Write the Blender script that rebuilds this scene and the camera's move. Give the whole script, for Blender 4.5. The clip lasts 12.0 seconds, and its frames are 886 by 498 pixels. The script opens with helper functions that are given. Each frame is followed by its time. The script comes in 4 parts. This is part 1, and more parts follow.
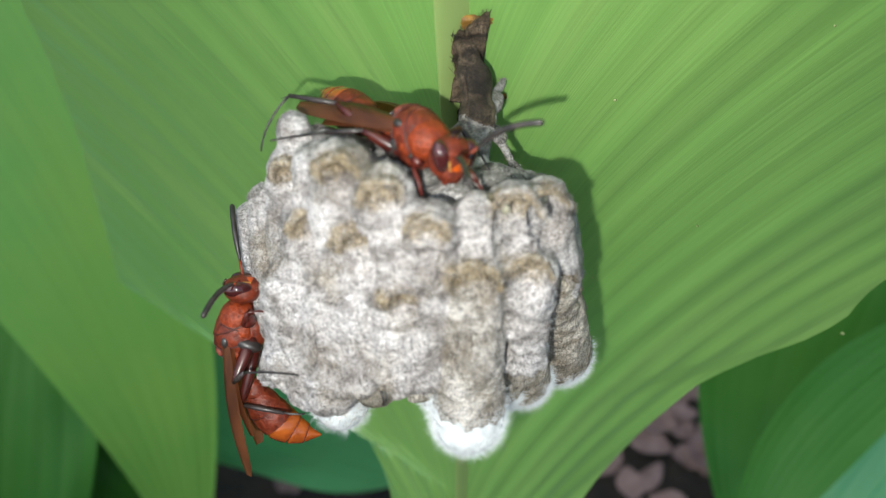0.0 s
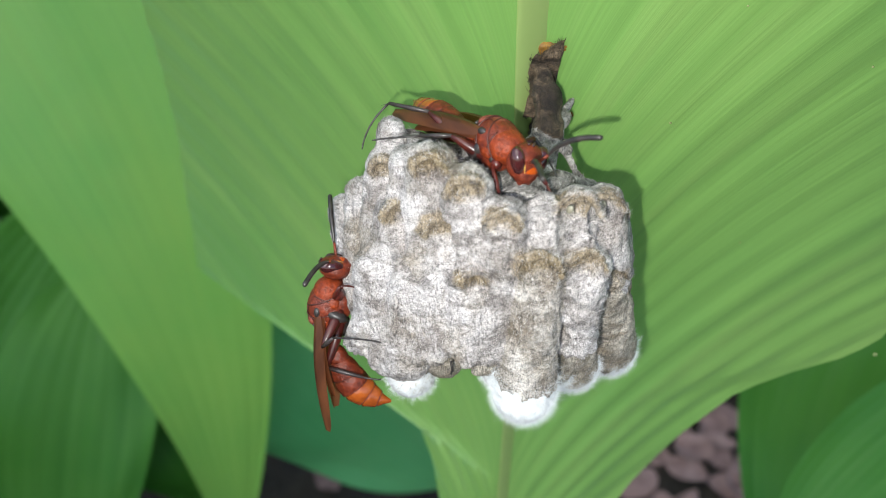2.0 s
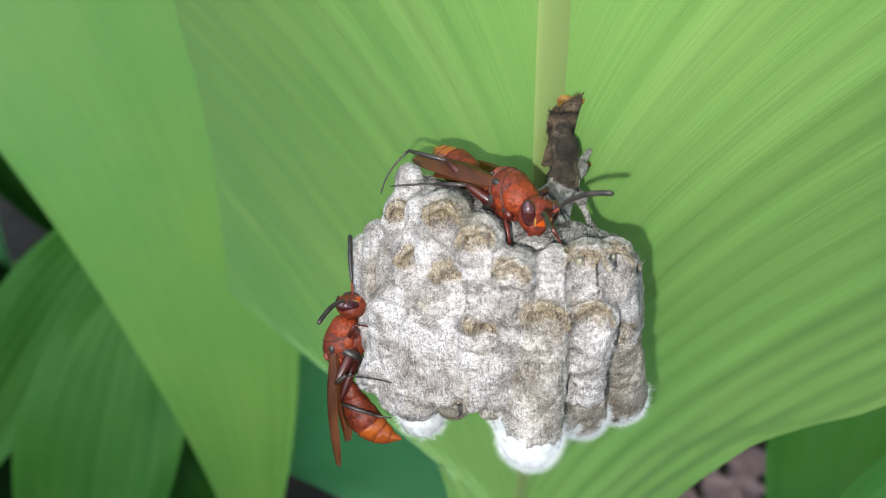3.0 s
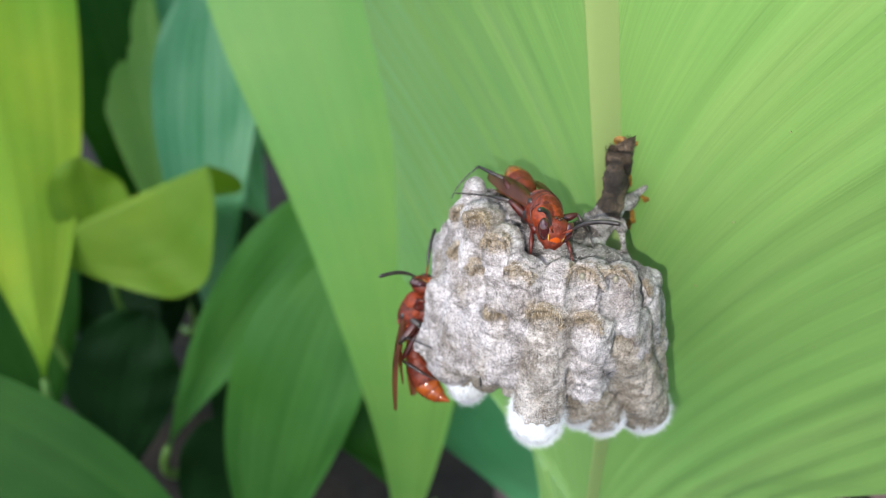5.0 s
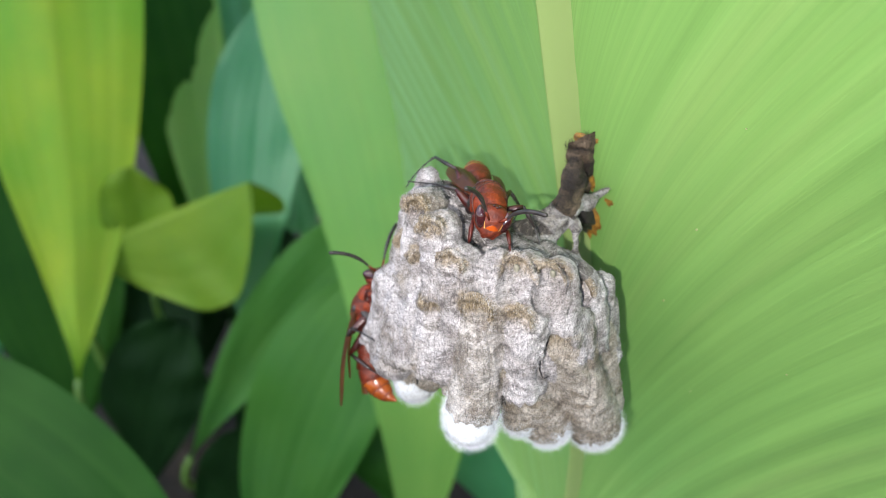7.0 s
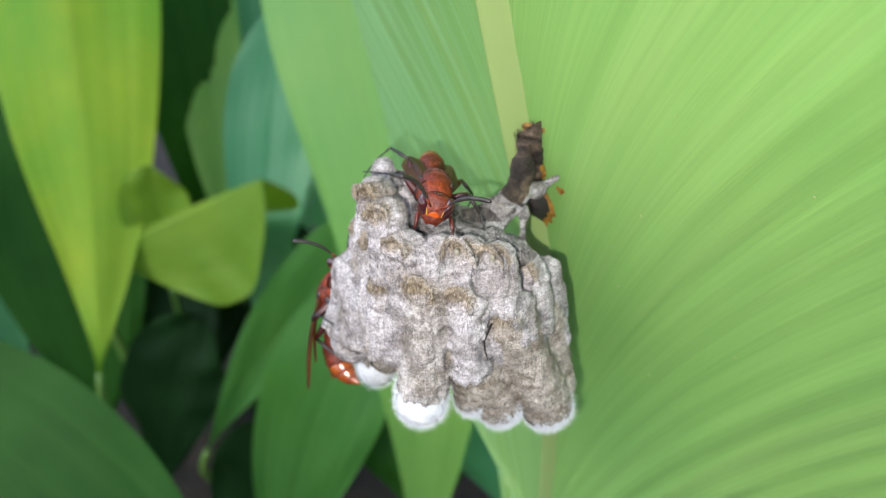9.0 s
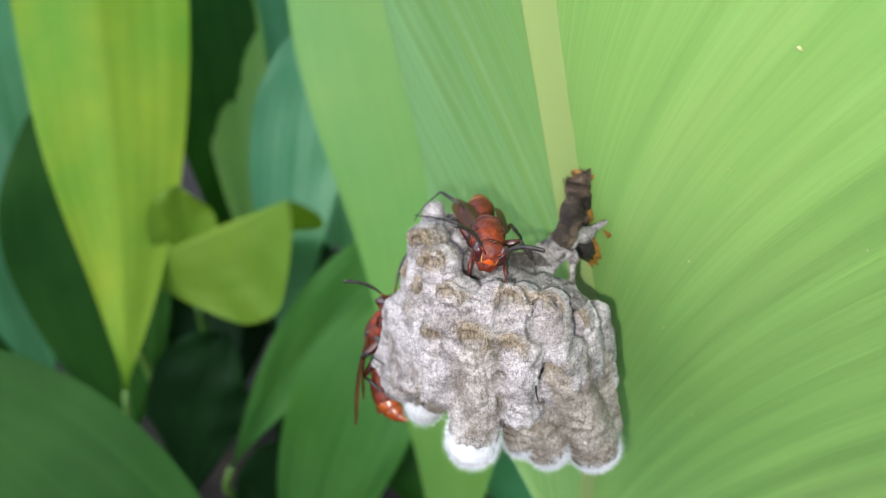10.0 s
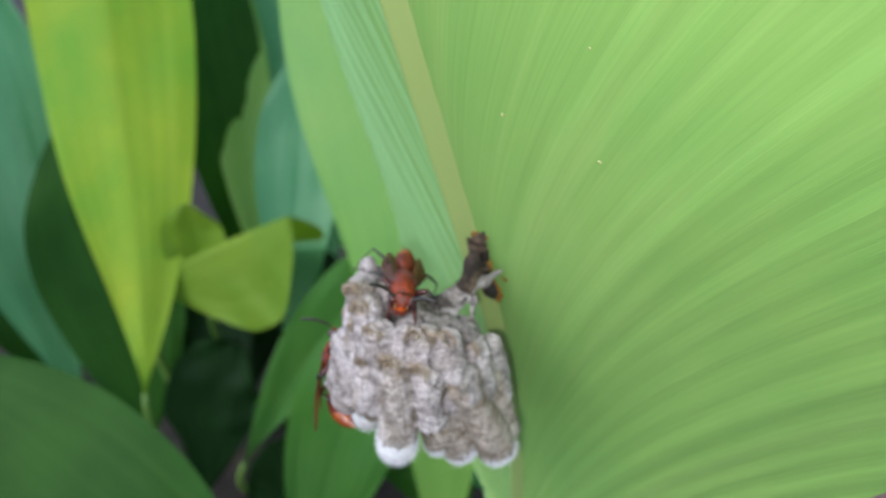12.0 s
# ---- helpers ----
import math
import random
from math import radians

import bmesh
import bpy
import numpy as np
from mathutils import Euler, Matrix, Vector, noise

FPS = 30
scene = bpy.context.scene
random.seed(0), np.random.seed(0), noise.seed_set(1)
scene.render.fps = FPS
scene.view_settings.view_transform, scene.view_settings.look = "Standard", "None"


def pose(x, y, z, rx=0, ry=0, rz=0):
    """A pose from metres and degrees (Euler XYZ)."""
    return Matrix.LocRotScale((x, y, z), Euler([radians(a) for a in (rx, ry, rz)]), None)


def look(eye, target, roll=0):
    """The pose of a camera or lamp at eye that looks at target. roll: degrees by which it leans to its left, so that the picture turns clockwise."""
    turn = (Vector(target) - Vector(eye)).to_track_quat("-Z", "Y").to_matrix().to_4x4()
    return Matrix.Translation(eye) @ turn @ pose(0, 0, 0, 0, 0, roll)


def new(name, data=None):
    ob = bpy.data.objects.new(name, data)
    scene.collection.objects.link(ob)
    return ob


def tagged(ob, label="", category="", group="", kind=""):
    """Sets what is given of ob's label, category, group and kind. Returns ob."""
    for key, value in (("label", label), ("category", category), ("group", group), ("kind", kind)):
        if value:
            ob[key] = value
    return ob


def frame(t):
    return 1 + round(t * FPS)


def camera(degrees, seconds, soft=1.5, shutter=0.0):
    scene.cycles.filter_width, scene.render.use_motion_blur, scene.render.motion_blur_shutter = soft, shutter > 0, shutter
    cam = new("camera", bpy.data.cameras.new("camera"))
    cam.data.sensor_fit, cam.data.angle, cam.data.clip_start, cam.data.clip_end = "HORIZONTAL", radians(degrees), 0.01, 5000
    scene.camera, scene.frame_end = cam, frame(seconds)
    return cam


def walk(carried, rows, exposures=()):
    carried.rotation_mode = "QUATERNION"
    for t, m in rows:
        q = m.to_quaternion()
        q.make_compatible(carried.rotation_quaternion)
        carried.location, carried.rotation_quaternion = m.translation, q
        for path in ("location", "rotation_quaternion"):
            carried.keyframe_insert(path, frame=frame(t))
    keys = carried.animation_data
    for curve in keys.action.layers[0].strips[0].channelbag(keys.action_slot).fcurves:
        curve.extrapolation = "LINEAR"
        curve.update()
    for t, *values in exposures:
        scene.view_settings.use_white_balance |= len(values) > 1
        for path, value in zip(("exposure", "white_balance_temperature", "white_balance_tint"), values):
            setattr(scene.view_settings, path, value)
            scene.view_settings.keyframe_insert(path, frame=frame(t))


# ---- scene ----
cam = camera(60.9, 12.0, 0.8)
PATH = [
    (0, (0.019, -0.008, 0.569), (-0.317, 1.626, -0.535), -7.8),
    (0.5, (0.02, -0.018, 0.574), (-0.384, 1.642, -0.467), -7.9),
    (1, (0.016, -0.023, 0.574), (-0.411, 1.624, -0.477), -7.8),
    (1.5, (0.017, -0.025, 0.574), (-0.419, 1.613, -0.488), -7.3),
    (2, (0.018, -0.028, 0.576), (-0.436, 1.612, -0.474), -6.2),
    (2.5, (0.022, -0.027, 0.578), (-0.469, 1.609, -0.463), -5.8),
    (3, (0.023, -0.028, 0.581), (-0.526, 1.623, -0.405), -5.5),
    (3.2, (0.022, -0.032, 0.583), (-0.544, 1.634, -0.369), -5.5),
    (4.8, (0.073, -0.038, 0.594), (-1.008, 1.373, -0.322), -6.3),
    (5, (0.074, -0.038, 0.592), (-1.036, 1.351, -0.323), -5.7),
    (5.5, (0.086, -0.054, 0.589), (-1.128, 1.318, -0.213), -2.0),
    (6, (0.099, -0.052, 0.586), (-1.16, 1.289, -0.199), -2.5),
    (6.5, (0.096, -0.038, 0.578), (-1.189, 1.291, -0.187), -2.1),
    (7, (0.095, -0.022, 0.576), (-1.169, 1.307, -0.22), -3.7),
    (7.5, (0.092, -0.007, 0.577), (-1.185, 1.306, -0.227), -5.1),
    (7.7, (0.097, -0.003, 0.575), (-1.201, 1.292, -0.226), -5.0),
    (9.3, (0.119, -0.016, 0.575), (-1.207, 1.253, -0.22), -5.2),
    (9.5, (0.123, -0.013, 0.577), (-1.211, 1.248, -0.218), -5.5),
    (10, (0.108, -0.021, 0.584), (-1.248, 1.238, -0.177), -5.1),
    (10.5, (0.1, -0.017, 0.587), (-1.264, 1.244, -0.153), -4.8),
    (11, (0.105, -0.01, 0.584), (-1.26, 1.243, -0.17), -5.3),
    (11.5, (0.118, -0.014, 0.589), (-1.241, 1.232, -0.185), -6.2),
    (12, (0.16, -0.029, 0.617), (-1.225, 1.189, -0.158), -6.9),
]
# the exposure rises as the camera backs away from the lit nest
walk(cam, [(t, look(eye, target, roll)) for t, eye, target, roll in PATH], [(0.0, -0.12, 6500, 2), (0.6, 0.10, 6500, 3), (3.0, 0.25, 6500, 5), (5.5, 0.60, 6500, 11), (6.5, 0.58, 6500, 11), (7.6, 0.46, 6500, 11), (9.5, 0.56, 6500, 12), (12.0, 0.56, 6500, 14)])
cam.data.dof.use_dof = True
cam.data.dof.focus_distance = 0.150
cam.data.dof.aperture_fstop = 13.5

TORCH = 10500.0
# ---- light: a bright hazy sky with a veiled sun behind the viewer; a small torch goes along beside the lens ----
SUN_WAY = Vector((0.20, 0.52, -0.80)).normalized()
world = bpy.data.worlds.new("world")
scene.world = world
world.use_nodes = True
sky = world.node_tree.nodes.new("ShaderNodeTexSky")
sky.sky_type = "NISHITA"
sky.sun_disc = False
sky.sun_elevation = math.asin(-SUN_WAY.z)
sky.sun_rotation = math.atan2(-SUN_WAY.x, -SUN_WAY.y)
world.node_tree.links.new(sky.outputs["Color"], world.node_tree.nodes["Background"].inputs["Color"])
world.node_tree.nodes["Background"].inputs["Strength"].default_value = 0.19
sun_data = bpy.data.lights.new("sun", "SUN")
sun_data.energy, sun_data.angle, sun_data.color = 1.1, radians(60), (1.0, 0.97, 0.92)
sun = new("sun", sun_data)
sun.matrix_world = look((0, 0, 3), Vector((0, 0, 3)) + SUN_WAY)


# ---- materials ----
def material(name):
    m = bpy.data.materials.new(name)
    m.use_nodes = True
    nt = m.node_tree
    return m, nt, nt.nodes["Principled BSDF"], nt.nodes["Material Output"]


def node(nt, kind, links=(), **values):
    n = nt.nodes.new(kind)
    for key, value in values.items():
        if key == "op":
            n.operation = value
        elif key == "mix":
            n.data_type = value
        elif key == "blend":
            n.blend_type = value
        else:
            n.inputs[key.replace("_", " ")].default_value = value
    for socket, source in links:
        nt.links.new(source, n.inputs[socket])
    return n


def ramp(nt, source, *stops):
    n = nt.nodes.new("ShaderNodeValToRGB")
    while len(n.color_ramp.elements) < len(stops):
        n.color_ramp.elements.new(0.5)
    for e, (at, c) in zip(n.color_ramp.elements, stops):
        e.position = at
        e.color = (c, c, c, 1) if isinstance(c, (int, float)) else (*c, 1)
    nt.links.new(source, n.inputs["Fac"])
    return n


def mixed(nt, fac, a, b, blend="MIX"):
    n = nt.nodes.new("ShaderNodeMix")
    n.data_type, n.blend_type = "RGBA", blend
    for socket, value in ((n.inputs[0], fac), (n.inputs[6], a), (n.inputs[7], b)):
        if isinstance(value, (int, float)):
            socket.default_value = value
        elif isinstance(value, tuple):
            socket.default_value = (*value, 1)
        else:
            nt.links.new(value, socket)
    return n.outputs[2]


def coords(nt, stretch=(1, 1, 1), turn=(0, 0, 0), uv=False):
    tc = nt.nodes.new("ShaderNodeTexCoord")
    mp = nt.nodes.new("ShaderNodeMapping")
    mp.inputs["Scale"].default_value = stretch
    mp.inputs["Rotation"].default_value = [radians(a) for a in turn]
    nt.links.new(tc.outputs["UV" if uv else "Object"], mp.inputs["Vector"])
    return mp.outputs["Vector"]


def noise_tex(nt, vec, scale, detail=4.0, rough=0.55, distort=0.0):
    n = nt.nodes.new("ShaderNodeTexNoise")
    n.inputs["Scale"].default_value, n.inputs["Detail"].default_value = scale, detail
    n.inputs["Roughness"].default_value, n.inputs["Distortion"].default_value = rough, distort
    nt.links.new(vec, n.inputs["Vector"])
    return n.outputs["Fac"]


def bump(nt, height, strength, distance, target, after=None):
    n = nt.nodes.new("ShaderNodeBump")
    n.inputs["Strength"].default_value, n.inputs["Distance"].default_value = strength, distance
    nt.links.new(height, n.inputs["Height"])
    if after:
        nt.links.new(after, n.inputs["Normal"])
    nt.links.new(n.outputs["Normal"], target.inputs["Normal"])
    return n.outputs["Normal"]


def leaf_material(name, low, high, veins=40.0, thin=0.35, gloss=0.42, pale=(0.36, 0.45, 0.12), sheen=0.5, bloom=0.0):
    """A leaf: parallel veins run along U, light passes through."""
    m, nt, p, out = material(name)
    wide = noise_tex(nt, coords(nt, (1, 1, 1)), 9.0, 3.0)
    streak = noise_tex(nt, coords(nt, (veins, 1.1, 1), uv=True), 1.0, 5.0, 0.6, 0.15)
    fine = noise_tex(nt, coords(nt, (veins * 11, 3.0, 1), uv=True), 1.0, 3.0, 0.6)
    base = mixed(nt, ramp(nt, wide, (0.3, 0.0), (0.72, 1.0)).outputs["Color"], low, high)
    light = ramp(nt, streak, (0.50, 0.0), (0.76, 0.32)).outputs["Color"]
    colour = mixed(nt, light, base, pale)
    colour = mixed(nt, 0.32, colour, ramp(nt, fine, (0.28, 0.66), (0.72, 1.2)).outputs["Color"], "MULTIPLY")
    nt.links.new(colour, p.inputs["Base Color"])
    p.inputs["Roughness"].default_value = gloss
    p.inputs["Specular IOR Level"].default_value = sheen
    p.inputs["Sheen Weight"].default_value = bloom
    p.inputs["Sheen Roughness"].default_value = 0.35
    p.inputs["Sheen Tint"].default_value = (0.48, 1.0, 0.56, 1)
    normal = bump(nt, fine, 0.25, 0.0006, p)
    normal = bump(nt, streak, 0.3, 0.0010, p, normal)
    tr = nt.nodes.new("ShaderNodeBsdfTranslucent")
    nt.links.new(mixed(nt, 1.0, colour, (0.95, 1.0, 0.5), "MULTIPLY"), tr.inputs["Color"])
    add = nt.nodes.new("ShaderNodeMixShader")
    add.inputs["Fac"].default_value = thin
    nt.links.new(p.outputs[0], add.inputs[1])
    nt.links.new(tr.outputs[0], add.inputs[2])
    nt.links.new(add.outputs[0], out.inputs["Surface"])
    return m


def pulp_material(name, pale, dull, brown, share, stained=False):
    """Chewed wood fibre: matt grey paper felted from fine strands, with creases and tan bands; a stain where the wasps worked it."""
    m, nt, p, out = material(name)
    rising = noise_tex(nt, coords(nt, (2.6, 2.6, 0.5), (14, 38, 0)), 820.0, 4.0, 0.65, 1.6)
    falling = noise_tex(nt, coords(nt, (2.6, 2.6, 0.5), (-12, -12, 20)), 880.0, 4.0, 0.65, 1.6)
    swirl = noise_tex(nt, coords(nt), 210.0, 2.0, 0.5, 0.6)
    strand = mixed(nt, ramp(nt, swirl, (0.44, 0.0), (0.56, 1.0)).outputs["Color"], rising, falling)
    fibre = noise_tex(nt, coords(nt, (1.0, 1.0, 2.6), (8, 18, 0)), 1500.0, 3.0, 0.7, 1.0)
    band = noise_tex(nt, coords(nt, (1, 1, 2.2), (0, 14, 0)), 170.0, 5.0, 0.62, 0.9)
    patch = noise_tex(nt, coords(nt), 75.0, 3.0, 0.5)
    crease = noise_tex(nt, coords(nt, (1, 1, 1.5), (0, -20, 0)), 240.0, 4.0, 0.6, 1.8)
    colour = mixed(nt, ramp(nt, band, (0.40, 0.0), (0.54, 1.0)).outputs["Color"], dull, pale)
    colour = mixed(nt, ramp(nt, patch, (share, 0.0), (share + 0.14, 0.7)).outputs["Color"], colour, brown)
    grime = noise_tex(nt, coords(nt, (1, 1, 0.7)), 130.0, 4.0, 0.6, 0.5)
    colour = mixed(nt, 1.0, colour, ramp(nt, grime, (0.36, (0.58, 0.55, 0.52)), (0.56, 1.05)).outputs["Color"], "MULTIPLY")
    if stained:
        at = nt.nodes.new("ShaderNodeAttribute")
        at.attribute_name = "stain"
        wet = node(nt, "ShaderNodeMath", [(0, at.outputs["Fac"]), (1, band)], op="ADD")
        tint = ramp(nt, strand, (0.3, (0.15, 0.095, 0.042)), (0.66, (0.40, 0.31, 0.19)))
        colour = mixed(nt, ramp(nt, wet.outputs[0], (0.66, 0.0), (1.2, 0.85)).outputs["Color"], colour, tint.outputs["Color"])
    colour = mixed(nt, 1.0, colour, ramp(nt, strand, (0.33, 0.34), (0.54, 1.18)).outputs["Color"], "MULTIPLY")
    colour = mixed(nt, 0.9, colour, ramp(nt, fibre, (0.37, 0.50), (0.54, 1.13)).outputs["Color"], "MULTIPLY")
    colour = mixed(nt, 1.0, colour, ramp(nt, crease, (0.475, 1.0), (0.495, 0.5), (0.515, 1.0)).outputs["Color"], "MULTIPLY")
    nt.links.new(colour, p.inputs["Base Color"])
    p.inputs["Roughness"].default_value = 0.7
    p.inputs["Specular IOR Level"].default_value = 0.4
    normal = bump(nt, band, 0.9, 0.0016, p)
    normal = bump(nt, strand, 1.0, 0.0008, p, normal)
    bump(nt, fibre, 0.6, 0.0003, p, normal)
    return m


def plain(name, dark, light, scale, rough, relief=0.0, depth=0.0003, spec=0.5, coat=0.0):
    m, nt, p, out = material(name)
    grain = noise_tex(nt, coords(nt), scale, 5.0, 0.6)
    nt.links.new(ramp(nt, grain, (0.3, dark), (0.7, light)).outputs["Color"], p.inputs["Base Color"])
    p.inputs["Roughness"].default_value = rough
    p.inputs["Specular IOR Level"].default_value = spec
    p.inputs["Coat Weight"].default_value = coat
    if relief:
        bump(nt, grain, relief, depth, p)
    return m


LEAF_MAIN = leaf_material("main_leaf_green", (0.165, 0.355, 0.085), (0.225, 0.40, 0.10), 42.0, 0.18, 0.40, (0.36, 0.49, 0.16), 0.7, 0.50)
LEAF_LIGHT = leaf_material("light_leaf_green", (0.17, 0.42, 0.08), (0.25, 0.47, 0.09), 14.0, 0.3, 0.45, (0.26, 0.46, 0.09), 0.4, 0.3)
LEAF_YELLOW = leaf_material("yellow_leaf_green", (0.24, 0.53, 0.03), (0.49, 0.65, 0.035), 10.0, 0.38, 0.45, (0.5, 0.6, 0.06), 0.3)
LEAF_OLIVE = leaf_material("olive_leaf_green", (0.16, 0.33, 0.025), (0.25, 0.39, 0.03), 10.0, 0.3, 0.5, (0.26, 0.4, 0.06), 0.3)
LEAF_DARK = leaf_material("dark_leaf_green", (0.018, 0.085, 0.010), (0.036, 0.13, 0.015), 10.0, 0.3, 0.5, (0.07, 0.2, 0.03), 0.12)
# near-black green: the deep shade of the hollow is put into this colour
LEAF_SHADED = leaf_material("shaded_leaf_green", (0.006, 0.028, 0.006), (0.012, 0.045, 0.009), 10.0, 0.2, 0.5, (0.016, 0.05, 0.012), 0.12)
LEAF_MID = leaf_material("mid_leaf_green", (0.050, 0.20, 0.028), (0.09, 0.27, 0.036), 10.0, 0.3, 0.45, (0.14, 0.34, 0.07), 0.3, 0.2)
LEAF_BLUE = leaf_material("bluish_leaf_green", (0.09, 0.36, 0.13), (0.16, 0.46, 0.19), 10.0, 0.3, 0.38, (0.18, 0.42, 0.18), 0.6, 0.5)
LEAF_RIB = leaf_material("pale_midrib_green", (0.30, 0.43, 0.14), (0.37, 0.48, 0.17), 30.0, 0.3, 0.45, (0.42, 0.5, 0.18), 0.4)
RIB = plain("leaf_rib", (0.10, 0.22, 0.03), (0.16, 0.30, 0.05), 160.0, 0.5, 0.2)
PULP = pulp_material("paper_pulp", (0.68, 0.635, 0.635), (0.37, 0.335, 0.33), (0.33, 0.275, 0.21), 0.53, True)
PULP_MID = pulp_material("greyish_paper_pulp", (0.65, 0.60, 0.56), (0.38, 0.34, 0.30), (0.31, 0.25, 0.18), 0.52, True)
# grey roof paper, its tone lowered further to stand for the wasp's shadow
PULP_DARK = pulp_material("grey_shaded_roof_pulp", (0.34, 0.315, 0.305), (0.10, 0.09, 0.085), (0.06, 0.042, 0.028), 0.48)
PULP_OLD = pulp_material("brownish_paper_pulp", (0.60, 0.54, 0.47), (0.37, 0.31, 0.245), (0.2, 0.15, 0.09), 0.55, True)
SILK = plain("white_silk", (0.55, 0.57, 0.59), (0.76, 0.77, 0.78), 700.0, 0.9, 0.8, 0.0006, 0.2)
ARM_PULP = pulp_material("grey_stalk_pulp", (0.52, 0.49, 0.475), (0.10, 0.085, 0.08), (0.06, 0.045, 0.035), 0.5)
STRAND = plain("pale_strand", (0.38, 0.35, 0.335), (0.76, 0.73, 0.715), 900.0, 0.7)
STRAND_TAN = plain("tan_strand", (0.18, 0.14, 0.09), (0.52, 0.46, 0.37), 900.0, 0.7)
STRAND_DARK = plain("dark_strand", (0.07, 0.055, 0.045), (0.24, 0.20, 0.16), 900.0, 0.7)
EGG = plain("egg_white", (0.26, 0.24, 0.18), (0.34, 0.32, 0.25), 300.0, 0.3)
FIBRE = pulp_material("dark_stalk_fibre", (0.17, 0.12, 0.078), (0.04, 0.028, 0.019), (0.015, 0.01, 0.007), 0.5)
SCORCH = plain("scorched_leaf", (0.10, 0.045, 0.008), (0.34, 0.17, 0.02), 700.0, 0.6, 0.3)
CHITIN = plain("rust_red_shell", (0.06, 0.010, 0.006), (0.20, 0.034, 0.013), 800.0, 0.42, 1.0, 0.0004, 0.35)
DUSTY = plain("dusty_rose_shell", (0.13, 0.030, 0.020), (0.27, 0.068, 0.044), 1500.0, 0.55, 0.8, 0.0002, 0.3)
PLATE = plain("orange_red_shell", (0.09, 0.014, 0.006), (0.28, 0.044, 0.011), 900.0, 0.45, 1.0, 0.0004, 0.3)
FACE = plain("orange_face_shell", (0.34, 0.045, 0.006), (0.46, 0.085, 0.008), 300.0, 0.2)
ABDOMEN = plain("amber_shell", (0.16, 0.028, 0.006), (0.38, 0.088, 0.012), 300.0, 0.20, 0.2, 0.0002, 0.6, 0.5)
SOOT = plain("black_leg_shell", (0.012, 0.010, 0.010), (0.040, 0.032, 0.030), 600.0, 0.4)
LEG = plain("red_leg_shell", (0.035, 0.006, 0.005), (0.12, 0.017, 0.010), 400.0, 0.35)
PALE_MARK = plain("pale_yellow_shell", (0.42, 0.24, 0.05), (0.60, 0.38, 0.10), 500.0, 0.3)
DARK_LEG = plain("maroon_leg_shell", (0.022, 0.005, 0.005), (0.075, 0.013, 0.009), 400.0, 0.3)
SUTURE = plain("dark_suture", (0.03, 0.007, 0.005), (0.07, 0.014, 0.008), 500.0, 0.5)
SHIN = plain("smoky_shin_shell", (0.014, 0.010, 0.010), (0.055, 0.042, 0.040), 500.0, 0.35)
EYE = plain("eye_shell", (0.020, 0.005, 0.006), (0.050, 0.010, 0.010), 200.0, 0.10, 0, 0, 0.6, 0.4)
SOIL = plain("soil_and_litter", (0.010, 0.008, 0.005), (0.042, 0.030, 0.019), 22.0, 0.95, 0.8, 0.02)
SPECK = plain("pale_speck", (0.26, 0.30, 0.10), (0.40, 0.42, 0.20), 900.0, 0.7)
LITTER = plain("dry_leaf", (0.18, 0.10, 0.085), (0.36, 0.23, 0.20), 60.0, 0.8, 0.4, 0.002)


def wing_material():
    m, nt, p, out = material("amber_wing")
    vein = noise_tex(nt, coords(nt, (60, 500, 60)), 1.0, 3.0, 0.6)
    nt.links.new(ramp(nt, vein, (0.35, (0.06, 0.022, 0.012)), (0.65, (0.18, 0.062, 0.026))).outputs["Color"], p.inputs["Base Color"])
    p.inputs["Roughness"].default_value = 0.35
    tr = nt.nodes.new("ShaderNodeBsdfTranslucent")
    tr.inputs["Color"].default_value = (0.4, 0.13, 0.03, 1)
    mx = nt.nodes.new("ShaderNodeMixShader")
    mx.inputs["Fac"].default_value = 0.35
    nt.links.new(p.outputs[0], mx.inputs[1])
    nt.links.new(tr.outputs[0], mx.inputs[2])
    nt.links.new(mx.outputs[0], out.inputs["Surface"])
    return m


WING = wing_material()


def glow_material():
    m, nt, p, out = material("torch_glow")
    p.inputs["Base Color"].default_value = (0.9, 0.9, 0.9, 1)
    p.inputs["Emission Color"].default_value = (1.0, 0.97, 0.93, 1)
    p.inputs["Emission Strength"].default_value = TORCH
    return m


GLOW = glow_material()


# ---- mesh helpers ----
def part(name, bm, mat, parent=None, label="", smooth=True):
    me = bpy.data.meshes.new(name)
    bm.to_mesh(me)
    bm.free()
    me.materials.append(mat)
    if smooth:
        me.polygons.foreach_set("use_smooth", [True] * len(me.polygons))
    ob = new(name, me)
    if parent:
        ob.parent = parent
    return tagged(ob, label)


def grid_faces(bm, rows, closed=False, uv=None):
    """Faces between rows of vertices; uv: rows of (u, v)."""
    layer = bm.loops.layers.uv.verify() if uv else None
    for i in range(len(rows) - 1):
        n = len(rows[i])
        for j in range(n if closed else n - 1):
            k = (j + 1) % n
            f = bm.faces.new((rows[i][j], rows[i][k], rows[i + 1][k], rows[i + 1][j]))
            if uv:
                for loop, (a, b) in zip(f.loops, ((i, j), (i, k), (i + 1, k), (i + 1, j))):
                    loop[layer].uv = uv[a][b]


